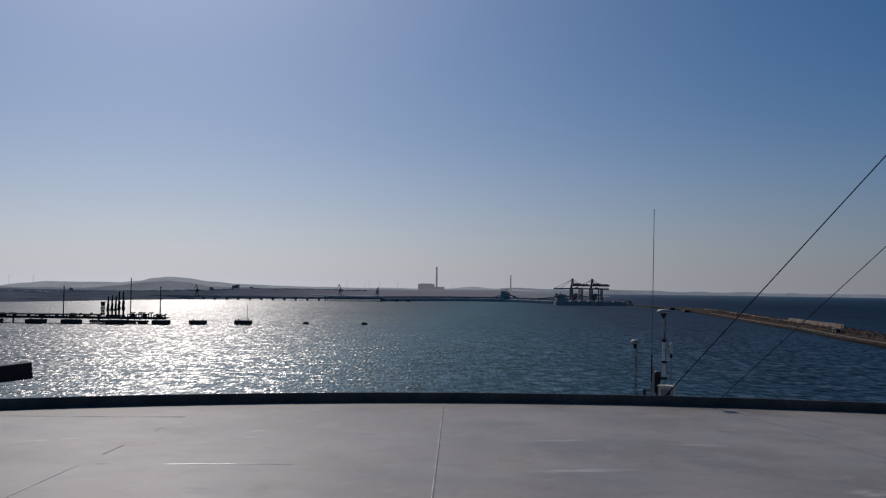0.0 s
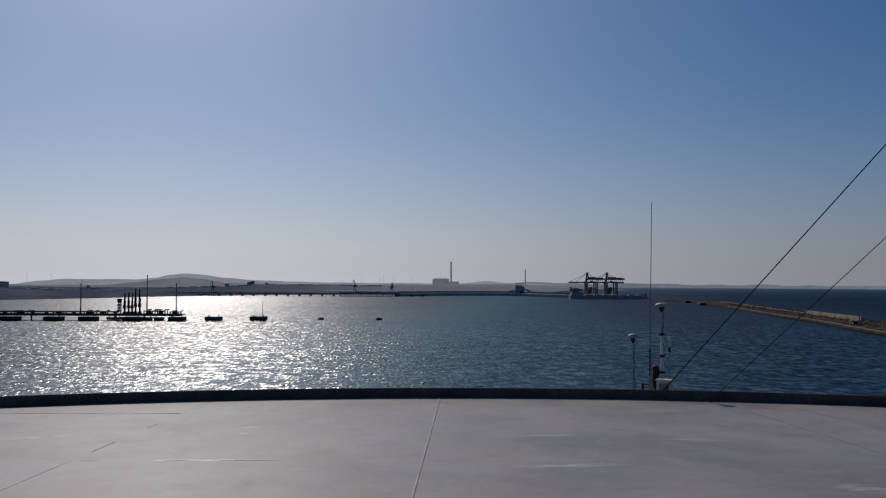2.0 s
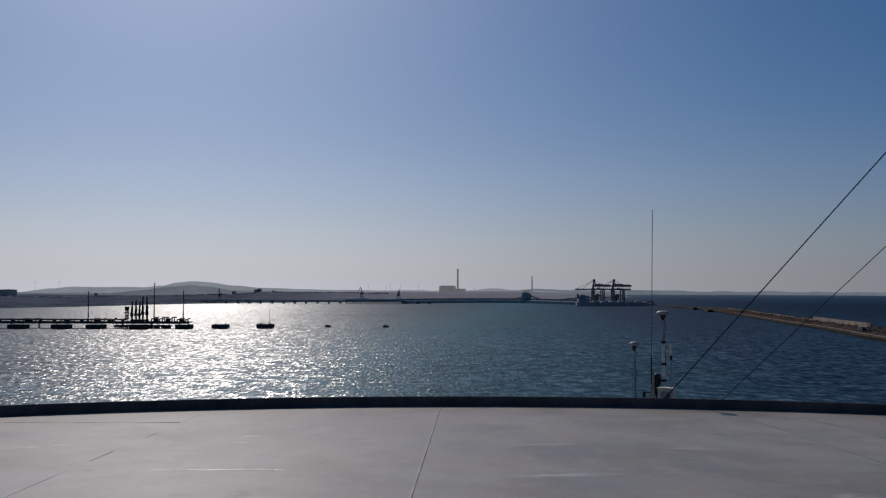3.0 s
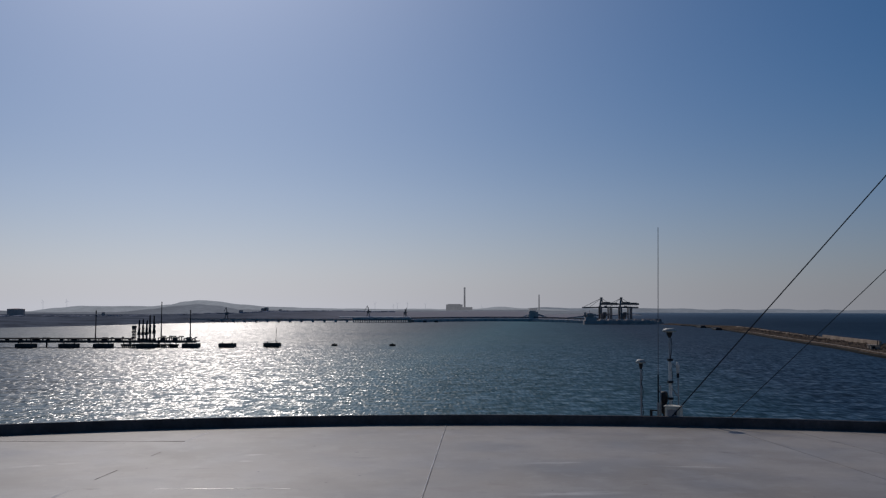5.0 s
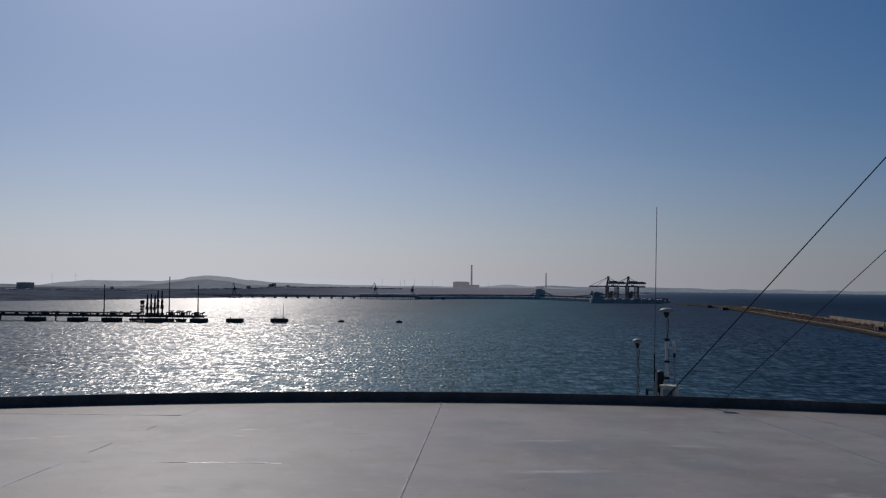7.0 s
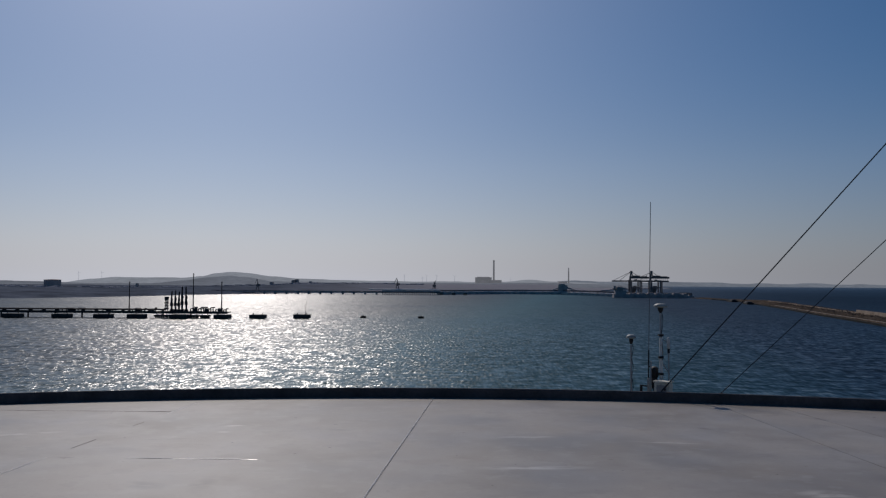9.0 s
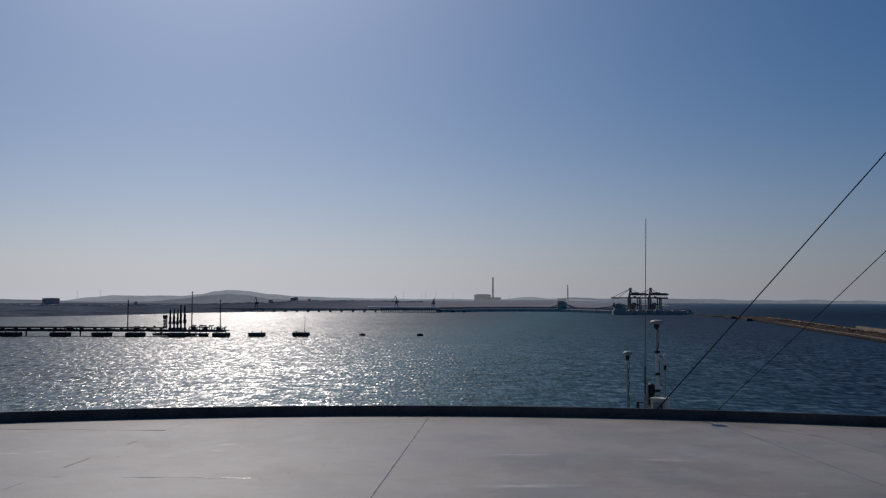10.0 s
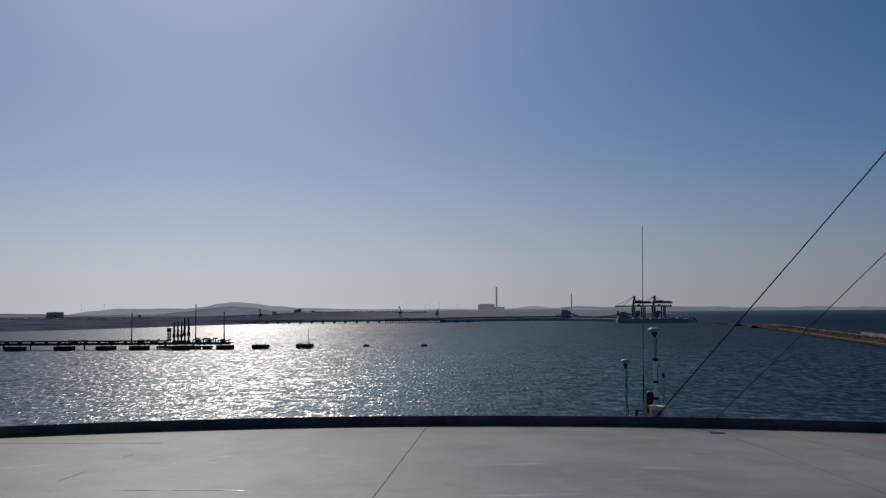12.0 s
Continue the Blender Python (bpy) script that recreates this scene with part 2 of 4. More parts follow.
def haze_fade(m, colour, x0, x1):
    """Haze put into the colour: base fades to a paler tint between x0 and x1."""
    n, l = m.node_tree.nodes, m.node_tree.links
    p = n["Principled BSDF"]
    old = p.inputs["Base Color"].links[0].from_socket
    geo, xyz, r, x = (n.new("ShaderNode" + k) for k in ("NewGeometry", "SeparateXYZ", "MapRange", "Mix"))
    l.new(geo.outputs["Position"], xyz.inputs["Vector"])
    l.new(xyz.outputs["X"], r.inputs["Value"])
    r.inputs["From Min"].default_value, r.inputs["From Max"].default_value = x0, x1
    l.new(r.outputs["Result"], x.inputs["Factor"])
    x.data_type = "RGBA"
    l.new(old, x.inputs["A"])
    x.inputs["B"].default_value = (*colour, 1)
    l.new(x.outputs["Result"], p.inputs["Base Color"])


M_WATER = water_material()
M_DECK = deck_paint()
M_JOINT = material("dark_joint", (0.175, 0.155, 0.136), 0.8, scale=3, vary=0.4, bump=0.3, spec=0.1)
# bead colour made pale to imitate the sun's glint on the welds
M_BEAD = material("weld_glint_paint", (0.72, 0.67, 0.61), 0.24, scale=3, vary=0.3, bump=0.5)
M_SEAM = material("painted_seam", (0.6, 0.55, 0.5), 0.32, scale=3, vary=0.3, bump=0.5)
M_COAM = material("coaming_paint", (0.092, 0.082, 0.08), 0.9, scale=2, vary=0.3, bump=0.1, spec=0.05)
M_HULL = material("hull_paint", (0.6, 0.6, 0.58), 0.5, scale=0.2, vary=0.1, bump=0.05)
M_WHITE = material("weathered_white_paint", (0.68, 0.67, 0.62), 0.45, scale=6, vary=0.15, bump=0.1, stain=(0.4, 0.33, 0.24))
M_CREAM = material("weathered_cream_paint", (0.74, 0.69, 0.56), 0.5, scale=9, vary=0.12, bump=0.1, stain=(0.5, 0.36, 0.22))
M_RUST = material("rusty_steel", (0.2, 0.09, 0.05), 0.85, scale=12, vary=0.4, bump=0.4, spec=0.1)
M_GREY = material("galvanised_pipe", (0.32, 0.33, 0.34), 0.45, metal=0.5, scale=8, vary=0.2, bump=0.1)
M_BLACK = material("black_rubber", (0.012, 0.012, 0.013), 0.6, scale=8, vary=0.3, bump=0.2)
M_BUOY = material("tarred_float", (0.02, 0.02, 0.02), 0.9, scale=0.5, vary=0.3, bump=0.1, spec=0.05)
M_THIN = material("thin_wire_rope", (0.028, 0.029, 0.032), 0.6, scale=20, vary=0.3, bump=0.3)
M_HEAD = material("grey_weathered_plastic", (0.34, 0.35, 0.325), 0.55, scale=9, vary=0.2, bump=0.05)
M_ROD = material("grey_glassfibre", (0.2, 0.205, 0.21), 0.6, scale=5, vary=0.1, bump=0)
M_WIRE = material("steel_wire_rope", (0.02, 0.021, 0.024), 0.6, scale=20, vary=0.3, bump=0.5)
M_CONC = material("dark_wet_concrete", (0.06, 0.058, 0.055), 0.8, scale=0.25, vary=0.3, bump=0.4, stain=(0.03, 0.028, 0.02), spec=0.1)
M_STEEL = material("dark_steel", (0.03, 0.031, 0.034), 0.6, scale=0.4, vary=0.3, bump=0.1, spec=0.1)
M_CRANE = material("crane_paint", (0.175, 0.165, 0.165), 0.65, scale=0.2, vary=0.2, bump=0.1, spec=0.15)
M_QUAY = material("quay_concrete", (0.47, 0.44, 0.42), 0.85, scale=0.08, vary=0.25, bump=0.3, spec=0.0)
M_PIPE = material("pale_pipe", (0.8, 0.8, 0.8), 0.5, scale=0.5, vary=0.1, bump=0.1)
M_SHIPH = material("ship_hull_paint", (0.43, 0.385, 0.365), 0.6, scale=0.1, vary=0.2, bump=0.1, spec=0.15)
M_ROCK = material("breakwater_rubble", (0.095, 0.075, 0.06), 0.95, scale=0.12, vary=0.5, bump=1.0, bump_scale=0.6, stain=(0.06, 0.047, 0.037), spec=0.0)
M_BOULDER = material("armour_rock", (0.11, 0.088, 0.072), 0.95, scale=0.5, vary=0.5, bump=0.4, spec=0.0)
M_BWALL = material("parapet_concrete", (0.38, 0.305, 0.24), 0.9, scale=0.12, vary=0.25, bump=0.4, stain=(0.27, 0.2, 0.14), spec=0.0)
M_CABIN = material("dusty_cabin_sheet", (0.34, 0.29, 0.245), 0.8, scale=0.6, vary=0.2, bump=0.1, stain=(0.2, 0.14, 0.1), spec=0.1)
# blue-grey tint and paler fade along x hold the coast haze in colour
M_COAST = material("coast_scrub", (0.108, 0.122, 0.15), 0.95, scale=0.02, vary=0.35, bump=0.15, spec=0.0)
haze_fade(M_COAST, (0.27, 0.265, 0.29), -420, -60)
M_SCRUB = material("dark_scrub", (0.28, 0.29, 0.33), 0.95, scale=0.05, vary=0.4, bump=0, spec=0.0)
# these three emit light so that the ridges look veiled by haze
M_HILL = material("hill_haze", (0.05, 0.053, 0.061), 1.0, scale=0.004, vary=0.12, bump=0, haze_glow=3.5, spec=0.0)
M_FARHILL = material("far_hill_haze", (0.06, 0.0625, 0.069), 1.0, scale=0.003, vary=0.08, bump=0, haze_glow=5.3, spec=0.0)
M_FARCOAST = material("far_coast_haze", (0.045, 0.049, 0.057), 1.0, scale=0.003, vary=0.08, bump=0, haze_glow=4.6, spec=0.0)
M_KERB = material("dark_quay_face", (0.02, 0.019, 0.016), 0.6, scale=0.3, vary=0.3, bump=0.2, spec=0.05)
M_BLDG = material("grey_plaster", (0.5, 0.405, 0.36), 0.95, scale=0.05, vary=0.2, bump=0, spec=0.0)
# station and turbines emit too, lifting their shaded sides like haze
M_PLANT = material("plant_haze_concrete", (0.3, 0.285, 0.28), 0.9, scale=0.02, vary=0.1, bump=0, spec=0.0, haze_glow=0.55)
M_TURB = material("turbine_haze_white", (0.5, 0.5, 0.52), 0.6, scale=0.05, vary=0.05, bump=0, spec=0.1, haze_glow=0.62)


# ---- mesh helpers ----
def box(bm, x0, x1, y0, y1, z0, z1, m=None):
    made = [bm.verts.new(p) for p in ((x0, y0, z0), (x1, y0, z0), (x1, y1, z0), (x0, y1, z0), (x0, y0, z1), (x1, y0, z1), (x1, y1, z1), (x0, y1, z1))]
    for f in ((3, 2, 1, 0), (4, 5, 6, 7), (0, 1, 5, 4), (1, 2, 6, 5), (2, 3, 7, 6), (3, 0, 4, 7)):
        bm.faces.new([made[i] for i in f])
    if m:
        bmesh.ops.transform(bm, matrix=m, verts=made)
    return made


def bar(bm, a, b, r, r2=None, seg=8):
    a, b = Vector(a), Vector(b)
    r2 = r if r2 is None else r2
    turn = (b - a).to_track_quat("Z", "Y")
    rings = []
    for c, rad in ((a, r), (b, r2)):
        rings.append([bm.verts.new(c + turn @ Vector((rad * math.cos(2 * math.pi * i / seg), rad * math.sin(2 * math.pi * i / seg), 0))) for i in range(seg)])
    for i in range(seg):
        j = (i + 1) % seg
        bm.faces.new((rings[0][i], rings[0][j], rings[1][j], rings[1][i]))
    bm.faces.new(rings[0][::-1])
    bm.faces.new(rings[1])


def beam(bm, a, b, w, h):
    """A square-section member from a to b, w wide and h high."""
    a, b = Vector(a), Vector(b)
    d = (b - a).normalized()
    side = d.cross(Vector((0, 0, 1)))
    side = side.normalized() if side.length > 1e-4 else Vector((1, 0, 0))
    up = side.cross(d).normalized()
    v = [bm.verts.new(c + side * sx * w / 2 + up * sz * h / 2) for c in (a, b) for sx, sz in ((-1, -1), (1, -1), (1, 1), (-1, 1))]
    for f in ((3, 2, 1, 0), (4, 5, 6, 7), (0, 1, 5, 4), (1, 2, 6, 5), (2, 3, 7, 6), (3, 0, 4, 7)):
        bm.faces.new([v[i] for i in f])


def tube(bm, pts, r, seg=6):
    """One bent round bar through the points."""
    rings = []
    for i, p in enumerate(pts):
        d = Vector(pts[min(i + 1, len(pts) - 1)]) - Vector(pts[max(i - 1, 0)])
        turn = d.to_track_quat("Z", "Y")
        rings.append([bm.verts.new(Vector(p) + turn @ Vector((r * math.cos(2 * math.pi * k / seg), r * math.sin(2 * math.pi * k / seg), 0))) for k in range(seg)])
    for a, b in zip(rings, rings[1:]):
        for k in range(seg):
            bm.faces.new((a[k], a[(k + 1) % seg], b[(k + 1) % seg], b[k]))
    bm.faces.new(rings[0][::-1])
    bm.faces.new(rings[-1])


def lathe(bm, profile, seg=20, at=(0, 0, 0)):
    """A turned solid from (radius, height) pairs, from the bottom up."""
    rings = []
    for r, z in profile:
        rings.append([bm.verts.new((at[0] + r * math.cos(2 * math.pi * i / seg), at[1] + r * math.sin(2 * math.pi * i / seg), at[2] + z)) for i in range(seg)])
    for a, b in zip(rings, rings[1:]):
        for i in range(seg):
            j = (i + 1) % seg
            bm.faces.new((a[i], a[j], b[j], b[i]))
    bm.faces.new(rings[0][::-1])
    bm.faces.new(rings[-1])


def bevel(bm, w, seg=2):
    bmesh.ops.bevel(bm, geom=[e for e in bm.edges], offset=w, segments=seg, affect="EDGES", clamp_overlap=True)


def mesh(name, bm, mat, smooth=False):
    bmesh.ops.recalc_face_normals(bm, faces=bm.faces)
    data = bpy.data.meshes.new(name)
    bm.to_mesh(data)
    bm.free()
    data.materials.append(mat)
    if smooth:
        for f in data.polygons:
            f.use_smooth = True
    return data


def part(name, bm, mat, parent, label="", smooth=False):
    ob = new(name, mesh(name, bm, mat, smooth))
    ob.parent = parent
    return tagged(ob, label)


def thing(name, label, category, group="", at=(0, 0, 0), turn=0, kind=""):
    ob = new(name)
    ob.matrix_world = pose(*at, 0, 0, turn)
    return tagged(ob, label, category, group, kind)


def single(name, bm, mat, label, category="", group="", kind="", smooth=False):
    return tagged(new(name, mesh(name, bm, mat, smooth)), label, category, group, kind)


def shaped(fill):
    bm = bmesh.new()
    fill(bm)
    return bm


# ---- setting: sea, land ----
def sea():
    bm = bmesh.new()
    n = 96
    v = [bm.verts.new((4900 * math.cos(2 * math.pi * i / n), 4900 * math.sin(2 * math.pi * i / n), 0)) for i in range(n)]
    bm.faces.new(v)
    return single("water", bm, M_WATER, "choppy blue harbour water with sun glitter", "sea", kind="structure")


sea()


def bell(x, c, s):
    return math.exp(-((x - c) / s) ** 2)


def ridge(name, mat, label, x0, x1, front, crest, depth, rough, steps=160, seed=0.0, cell=60.0):
    """A land form: front(x) gives its shoreline, crest(x) its height, depth how far it runs back."""
    bm = bmesh.new()
    rows = 14
    grid = []
    for j in range(rows + 1):
        u = j / rows
        line = []
        for i in range(steps + 1):
            x = x0 + (x1 - x0) * i / steps
            y = front(x) + depth * u
            k = math.sin(min(1.0, u / 0.6) * math.pi / 2) if u < 0.6 else math.cos((u - 0.6) / 0.4 * math.pi / 2) ** 0.5
            z = crest(x) * k + rough * k * (noise.noise((x / cell + seed, y / cell, seed)) + 0.5 * noise.noise((x / cell * 3, y / cell * 3, seed + 5)))
            line.append(bm.verts.new((x * (y / front(x)) ** 0.5, y, z - (1.0 if j in (0, rows) else 0))))
        grid.append(line)
    for a, b in zip(grid, grid[1:]):
        for i in range(steps):
            bm.faces.new((a[i], a[i + 1], b[i + 1], b[i]))
    return single(name, bm, mat, label, "land", kind="structure", smooth=True)


def coast_line(x):
    if x < -480:
        return 1060 + 430 * math.exp((x + 480) / 110)
    return 1490 + 480 * (1 - math.exp(-(x + 480) / 260))


def profile(x, xs, zs):
    """A crest line through a few heights, eased between them."""
    i = max(0, min(len(xs) - 2, int(np.searchsorted(xs, x)) - 1))
    f = max(0.0, min(1.0, (x - xs[i]) / (xs[i + 1] - xs[i])))
    f = f * f * (3 - 2 * f)
    return zs[i] * (1 - f) + zs[i + 1] * f


def coast_crest(x):
    z = profile(x, (-1250, -880, -800, -740, -650, -540, -440, -350, -260, -60, 80, 200, 330), (21, 21, 19, 14.5, 12.5, 11.5, 14, 18.5, 19, 17, 17.5, 18, 1))
    return z


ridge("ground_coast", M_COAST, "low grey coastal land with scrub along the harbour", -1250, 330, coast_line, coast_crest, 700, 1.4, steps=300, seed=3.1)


def plain():
    """Low land between the shore and the hills."""
    bm = bmesh.new()
    outline = ((-1400, 2000), (290, 2060), (470, 2700), (820, 3400), (820, 4250), (-2700, 4250))
    top = [bm.verts.new((x, y, 2.5)) for x, y in outline]
    low = [bm.verts.new((x, y, -1)) for x, y in outline]
    bm.faces.new(top)
    for i in range(len(outline)):
        j = (i + 1) % len(outline)
        bm.faces.new((top[i], low[i], low[j], top[j]))
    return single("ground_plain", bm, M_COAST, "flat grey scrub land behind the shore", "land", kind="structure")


plain()
# ridges in self-glowing materials; their haze is emission
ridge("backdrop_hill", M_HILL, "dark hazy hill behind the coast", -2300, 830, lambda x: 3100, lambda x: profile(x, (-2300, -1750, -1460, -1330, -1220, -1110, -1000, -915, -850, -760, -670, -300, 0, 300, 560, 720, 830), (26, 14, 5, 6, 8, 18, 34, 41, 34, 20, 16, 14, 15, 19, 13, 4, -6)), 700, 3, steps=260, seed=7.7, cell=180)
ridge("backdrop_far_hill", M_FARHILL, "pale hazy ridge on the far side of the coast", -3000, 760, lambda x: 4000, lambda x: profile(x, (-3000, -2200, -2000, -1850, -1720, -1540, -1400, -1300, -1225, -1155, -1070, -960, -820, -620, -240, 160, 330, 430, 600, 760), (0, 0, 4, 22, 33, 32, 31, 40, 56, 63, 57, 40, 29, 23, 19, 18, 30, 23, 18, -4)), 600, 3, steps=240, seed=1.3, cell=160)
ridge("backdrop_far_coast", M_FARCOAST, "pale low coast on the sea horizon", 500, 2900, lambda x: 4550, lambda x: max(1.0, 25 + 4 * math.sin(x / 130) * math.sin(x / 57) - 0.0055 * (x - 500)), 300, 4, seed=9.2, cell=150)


def scrub():
    """Low trees, sheds and bushes that roughen the coast, too many to count."""
    rng = random.Random(4)
    bm = bmesh.new()
    for i in range(330):
        x = rng.uniform(-1150, -100)
        f = coast_line(x)
        u = rng.uniform(0.5, 0.62)
        y = f + 700 * u
        k = math.sin(min(1.0, u / 0.6) * math.pi / 2)
        z = coast_crest(x) * k
        w, h = rng.uniform(5, 24), rng.uniform(0.5, 2.4)
        xx = x * (y / f) ** 0.5
        if rng.random() < 0.25:
            box(bm, xx - w / 2, xx + w / 2, y - 4, y + 4, z - 4, z + h * 0.8)
            continue
        n = 7
        foot = [bm.verts.new((xx + w * 0.6 * math.cos(2 * math.pi * j / n), y + w * 0.6 * math.sin(2 * math.pi * j / n), z - 4)) for j in range(n)]
        mid = [bm.verts.new((xx + w * 0.5 * rng.uniform(0.7, 1.1) * math.cos(2 * math.pi * j / n), y + w * 0.5 * math.sin(2 * math.pi * j / n), z + h * rng.uniform(0.3, 0.8))) for j in range(n)]
        tip = bm.verts.new((xx + rng.uniform(-1, 1), y, z + h))
        for j in range(n):
            bm.faces.new((foot[j], foot[(j + 1) % n], mid[(j + 1) % n], mid[j]))
            bm.faces.new((mid[j], mid[(j + 1) % n], tip))
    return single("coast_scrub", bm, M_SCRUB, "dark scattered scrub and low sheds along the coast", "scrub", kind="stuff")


scrub()


# ---- the ship that carries the camera ----


def edge_y(x):
    return 12.784 - 0.0246 * (x - 0.5) ** 2


SEAMS = (lambda y: -9.0 + 0.1 * (y - 11.0), lambda y: -3.35 + 0.083 * (y - 11.68), lambda y: -0.02 + 0.059 * (y - 12.4), lambda y: 4.10 - 0.1 * (y - 12.0), lambda y: 4.92 - 0.16 * (y - 11.93), lambda y: 10.2 - 0.1 * (y - 11.0))
CUTS = ((11.2, 5.0, 0.0), (8.32, 3.0, -1.0), (4.2, 1.0), (2.5,), (1.5,))
AFT = -4.0


def on_edge(seam):
    y = 12.0
    for _ in range(30):
        y = edge_y(seam(y))
    return y


def deck():
    base = thing("ship_deck", "light grey painted steel ship deck with weld seams", "deck", at=(0, 0, DECK_Z), kind="structure")
    # plates between the seams, with transverse joints
    for c, (a, b) in enumerate(zip(SEAMS, SEAMS[1:])):
        ys = [AFT, *sorted(y for y in CUTS[c]), None]
        for lo, hi in zip(ys, ys[1:]):
            bm = bmesh.new()
            g = 0.0
            ga, gb = (0.004 if c in (3, 4) else g), (0.004 if c in (2, 3) else g)
            near = [(a(lo) + ga, lo + g), (b(lo) - gb, lo + g)]
            if hi is None:
                xa, xb = a(on_edge(a)) + ga, b(on_edge(b)) - gb
                far = [(xb + (xa - xb) * i / 12, edge_y(xb + (xa - xb) * i / 12)) for i in range(13)]
            else:
                far = [(b(hi) - gb, hi - g), (a(hi) + ga, hi - g)]
            outline = near + far
            top = [bm.verts.new((x, y, 0)) for x, y in outline]
            low = [bm.verts.new((x, y, -0.012)) for x, y in outline]
            bm.faces.new(top)
            bm.faces.new(low[::-1])
            for i in range(len(outline)):
                j = (i + 1) % len(outline)
                bm.faces.new((top[i], low[i], low[j], top[j]))
            part("deck_plate", bm, M_DECK, base)
    # weld beads
    for s in SEAMS[1:3]:
        bm = bmesh.new()
        y0, y1 = AFT, on_edge(s) - 0.02
        n = 60
        for i in range(n):
            ya, yb = y0 + (y1 - y0) * i / n, y0 + (y1 - y0) * (i + 1) / n
            w = (0.0065 if s is SEAMS[2] else 0.008) + 0.003 * noise.noise((ya * 3, s(ya), 0))
            prof = []
            for y in (ya, yb):
                worn = 1.0 if s is SEAMS[2] or y < 8.3 else max(0.0, min(1.0, 0.5 + 2 * noise.noise((y * 2.2, 4.0, 1.0)))) if y > 11.0 else 0.0
                prof.append([bm.verts.new((s(y) + dx * w, y, dz * worn)) for dx, dz in ((-1, -0.001), (-0.7, 0.0025), (-0.35, 0.0045), (0, 0.005), (0.35, 0.0045), (0.7, 0.0025), (1, -0.001))])
            if prof[0][3].co.z + prof[1][3].co.z < 0.002:
                continue
            for k in range(6):
                bm.faces.new((prof[0][k], prof[0][k + 1], prof[1][k + 1], prof[1][k]))
        part("weld_seam", bm, M_SEAM if s is SEAMS[2] else M_BEAD, base, smooth=True)
    # dark strips along the joints; on the middle seam, at its right side
    for s, y0, y1, half in ((SEAMS[2], AFT, 12.6, 0.0035), (SEAMS[1], 8.75, 9.25, 0.008), (SEAMS[1], 10.1, 10.4, 0.007)):
        bm = bmesh.new()
        n = 24
        rows = []
        for i in range(n + 1):
            y = y0 + (y1 - y0) * i / n
            x, w = s(y) + (0.012 if s is SEAMS[2] else 0), half * (0.9 + 0.8 * noise.noise((y * 1.7, 2.0, 5.0)))
            rows.append([bm.verts.new((x - w, y, 0.0008)), bm.verts.new((x, y, 0.0022)), bm.verts.new((x + w, y, 0.0008))])
        for a, b in zip(rows, rows[1:]):
            for k in range(2):
                bm.faces.new((a[k], a[k + 1], b[k + 1], b[k]))
        part("joint_strip", bm, M_JOINT, base)
    for c, cuts in enumerate(CUTS):
        for y in cuts:
            bm = bmesh.new()
            xa, xb = (SEAMS[c](y) + 0.015, SEAMS[c + 1](y) - 0.015) if y != 8.32 else (-2.85, -1.55)
            n = 40
            for i in range(n):
                p, q = xa + (xb - xa) * i / n, xa + (xb - xa) * (i + 1) / n
                w = 0.009 + 0.004 * noise.noise((p * 3, y, 2))
                prof = [[bm.verts.new((x, y + dy * w, dz * max(0.05, min(1.0, 0.7 + 1.6 * noise.noise((x * 2.4, y, 7.0)))))) for dy, dz in ((-1, -0.001), (-0.7, 0.0025), (-0.35, 0.0045), (0, 0.005), (0.35, 0.0045), (0.7, 0.0025), (1, -0.001))] for x in (p, q)]
                for k in range(6):
                    bm.faces.new((prof[0][k], prof[0][k + 1], prof[1][k + 1], prof[1][k]))
            part("weld_seam", bm, M_JOINT if y == 11.2 else M_BEAD, base, smooth=True)
    # deck strip outside the coaming
    bm = bmesh.new()
    n = 48
    xs = [-9.3 + 19.6 * i / n for i in range(n + 1)]
    inner = [bm.verts.new((x, edge_y(x) + 0.01, -0.006)) for x in xs]
    outer = [bm.verts.new((x, edge_y(x) + 1.02, -0.006)) for x in xs]
    for i in range(n):
        bm.faces.new((inner[i], inner[i + 1], outer[i + 1], outer[i]))
    part("deck_strip", bm, M_DECK, base)
    return base


def sweep_edge(bm, y_in, y_out, z0, z1, x0=-9.3, x1=10.3, n=64):
    rings = []
    for i in range(n + 1):
        x = x0 + (x1 - x0) * i / n
        y = edge_y(x)
        rings.append([bm.verts.new((x, y + dy, z)) for dy, z in ((y_in, z0), (y_in, z1 - 0.012), (y_in + 0.012, z1), (y_out - 0.012, z1), (y_out, z1 - 0.012), (y_out, z0))])
    for a, b in zip(rings, rings[1:]):
        for k in range(5):
            bm.faces.new((a[k], a[k + 1], b[k + 1], b[k]))
    bm.faces.new(rings[0])
    bm.faces.new(rings[-1][::-1])


def ship_body():
    bm = bmesh.new()
    n = 48
    xs = [-9.3 + 19.6 * i / n for i in range(n + 1)]
    outline = [(x, edge_y(x) + 1.02) for x in xs] + [(xs[-1], AFT), (xs[0], AFT)]
    top = [bm.verts.new((x, y, DECK_Z - 0.03)) for x, y in outline]
    low = [bm.verts.new((x, y, -3)) for x, y in outline]
    bm.faces.new(top)
    bm.faces.new(low[::-1])
    for i in range(len(outline)):
        j = (i + 1) % len(outline)
        bm.faces.new((top[i], low[i], low[j], top[j]))
    return single("ship_superstructure", bm, M_HULL, "plain white ship superstructure under the deck", "ship", kind="structure")


deck()
ship_body()
coaming = thing("deck_coaming", "low dark-painted steel coaming curving along the deck edge", "coaming", at=(0, 0, 0), kind="structure")
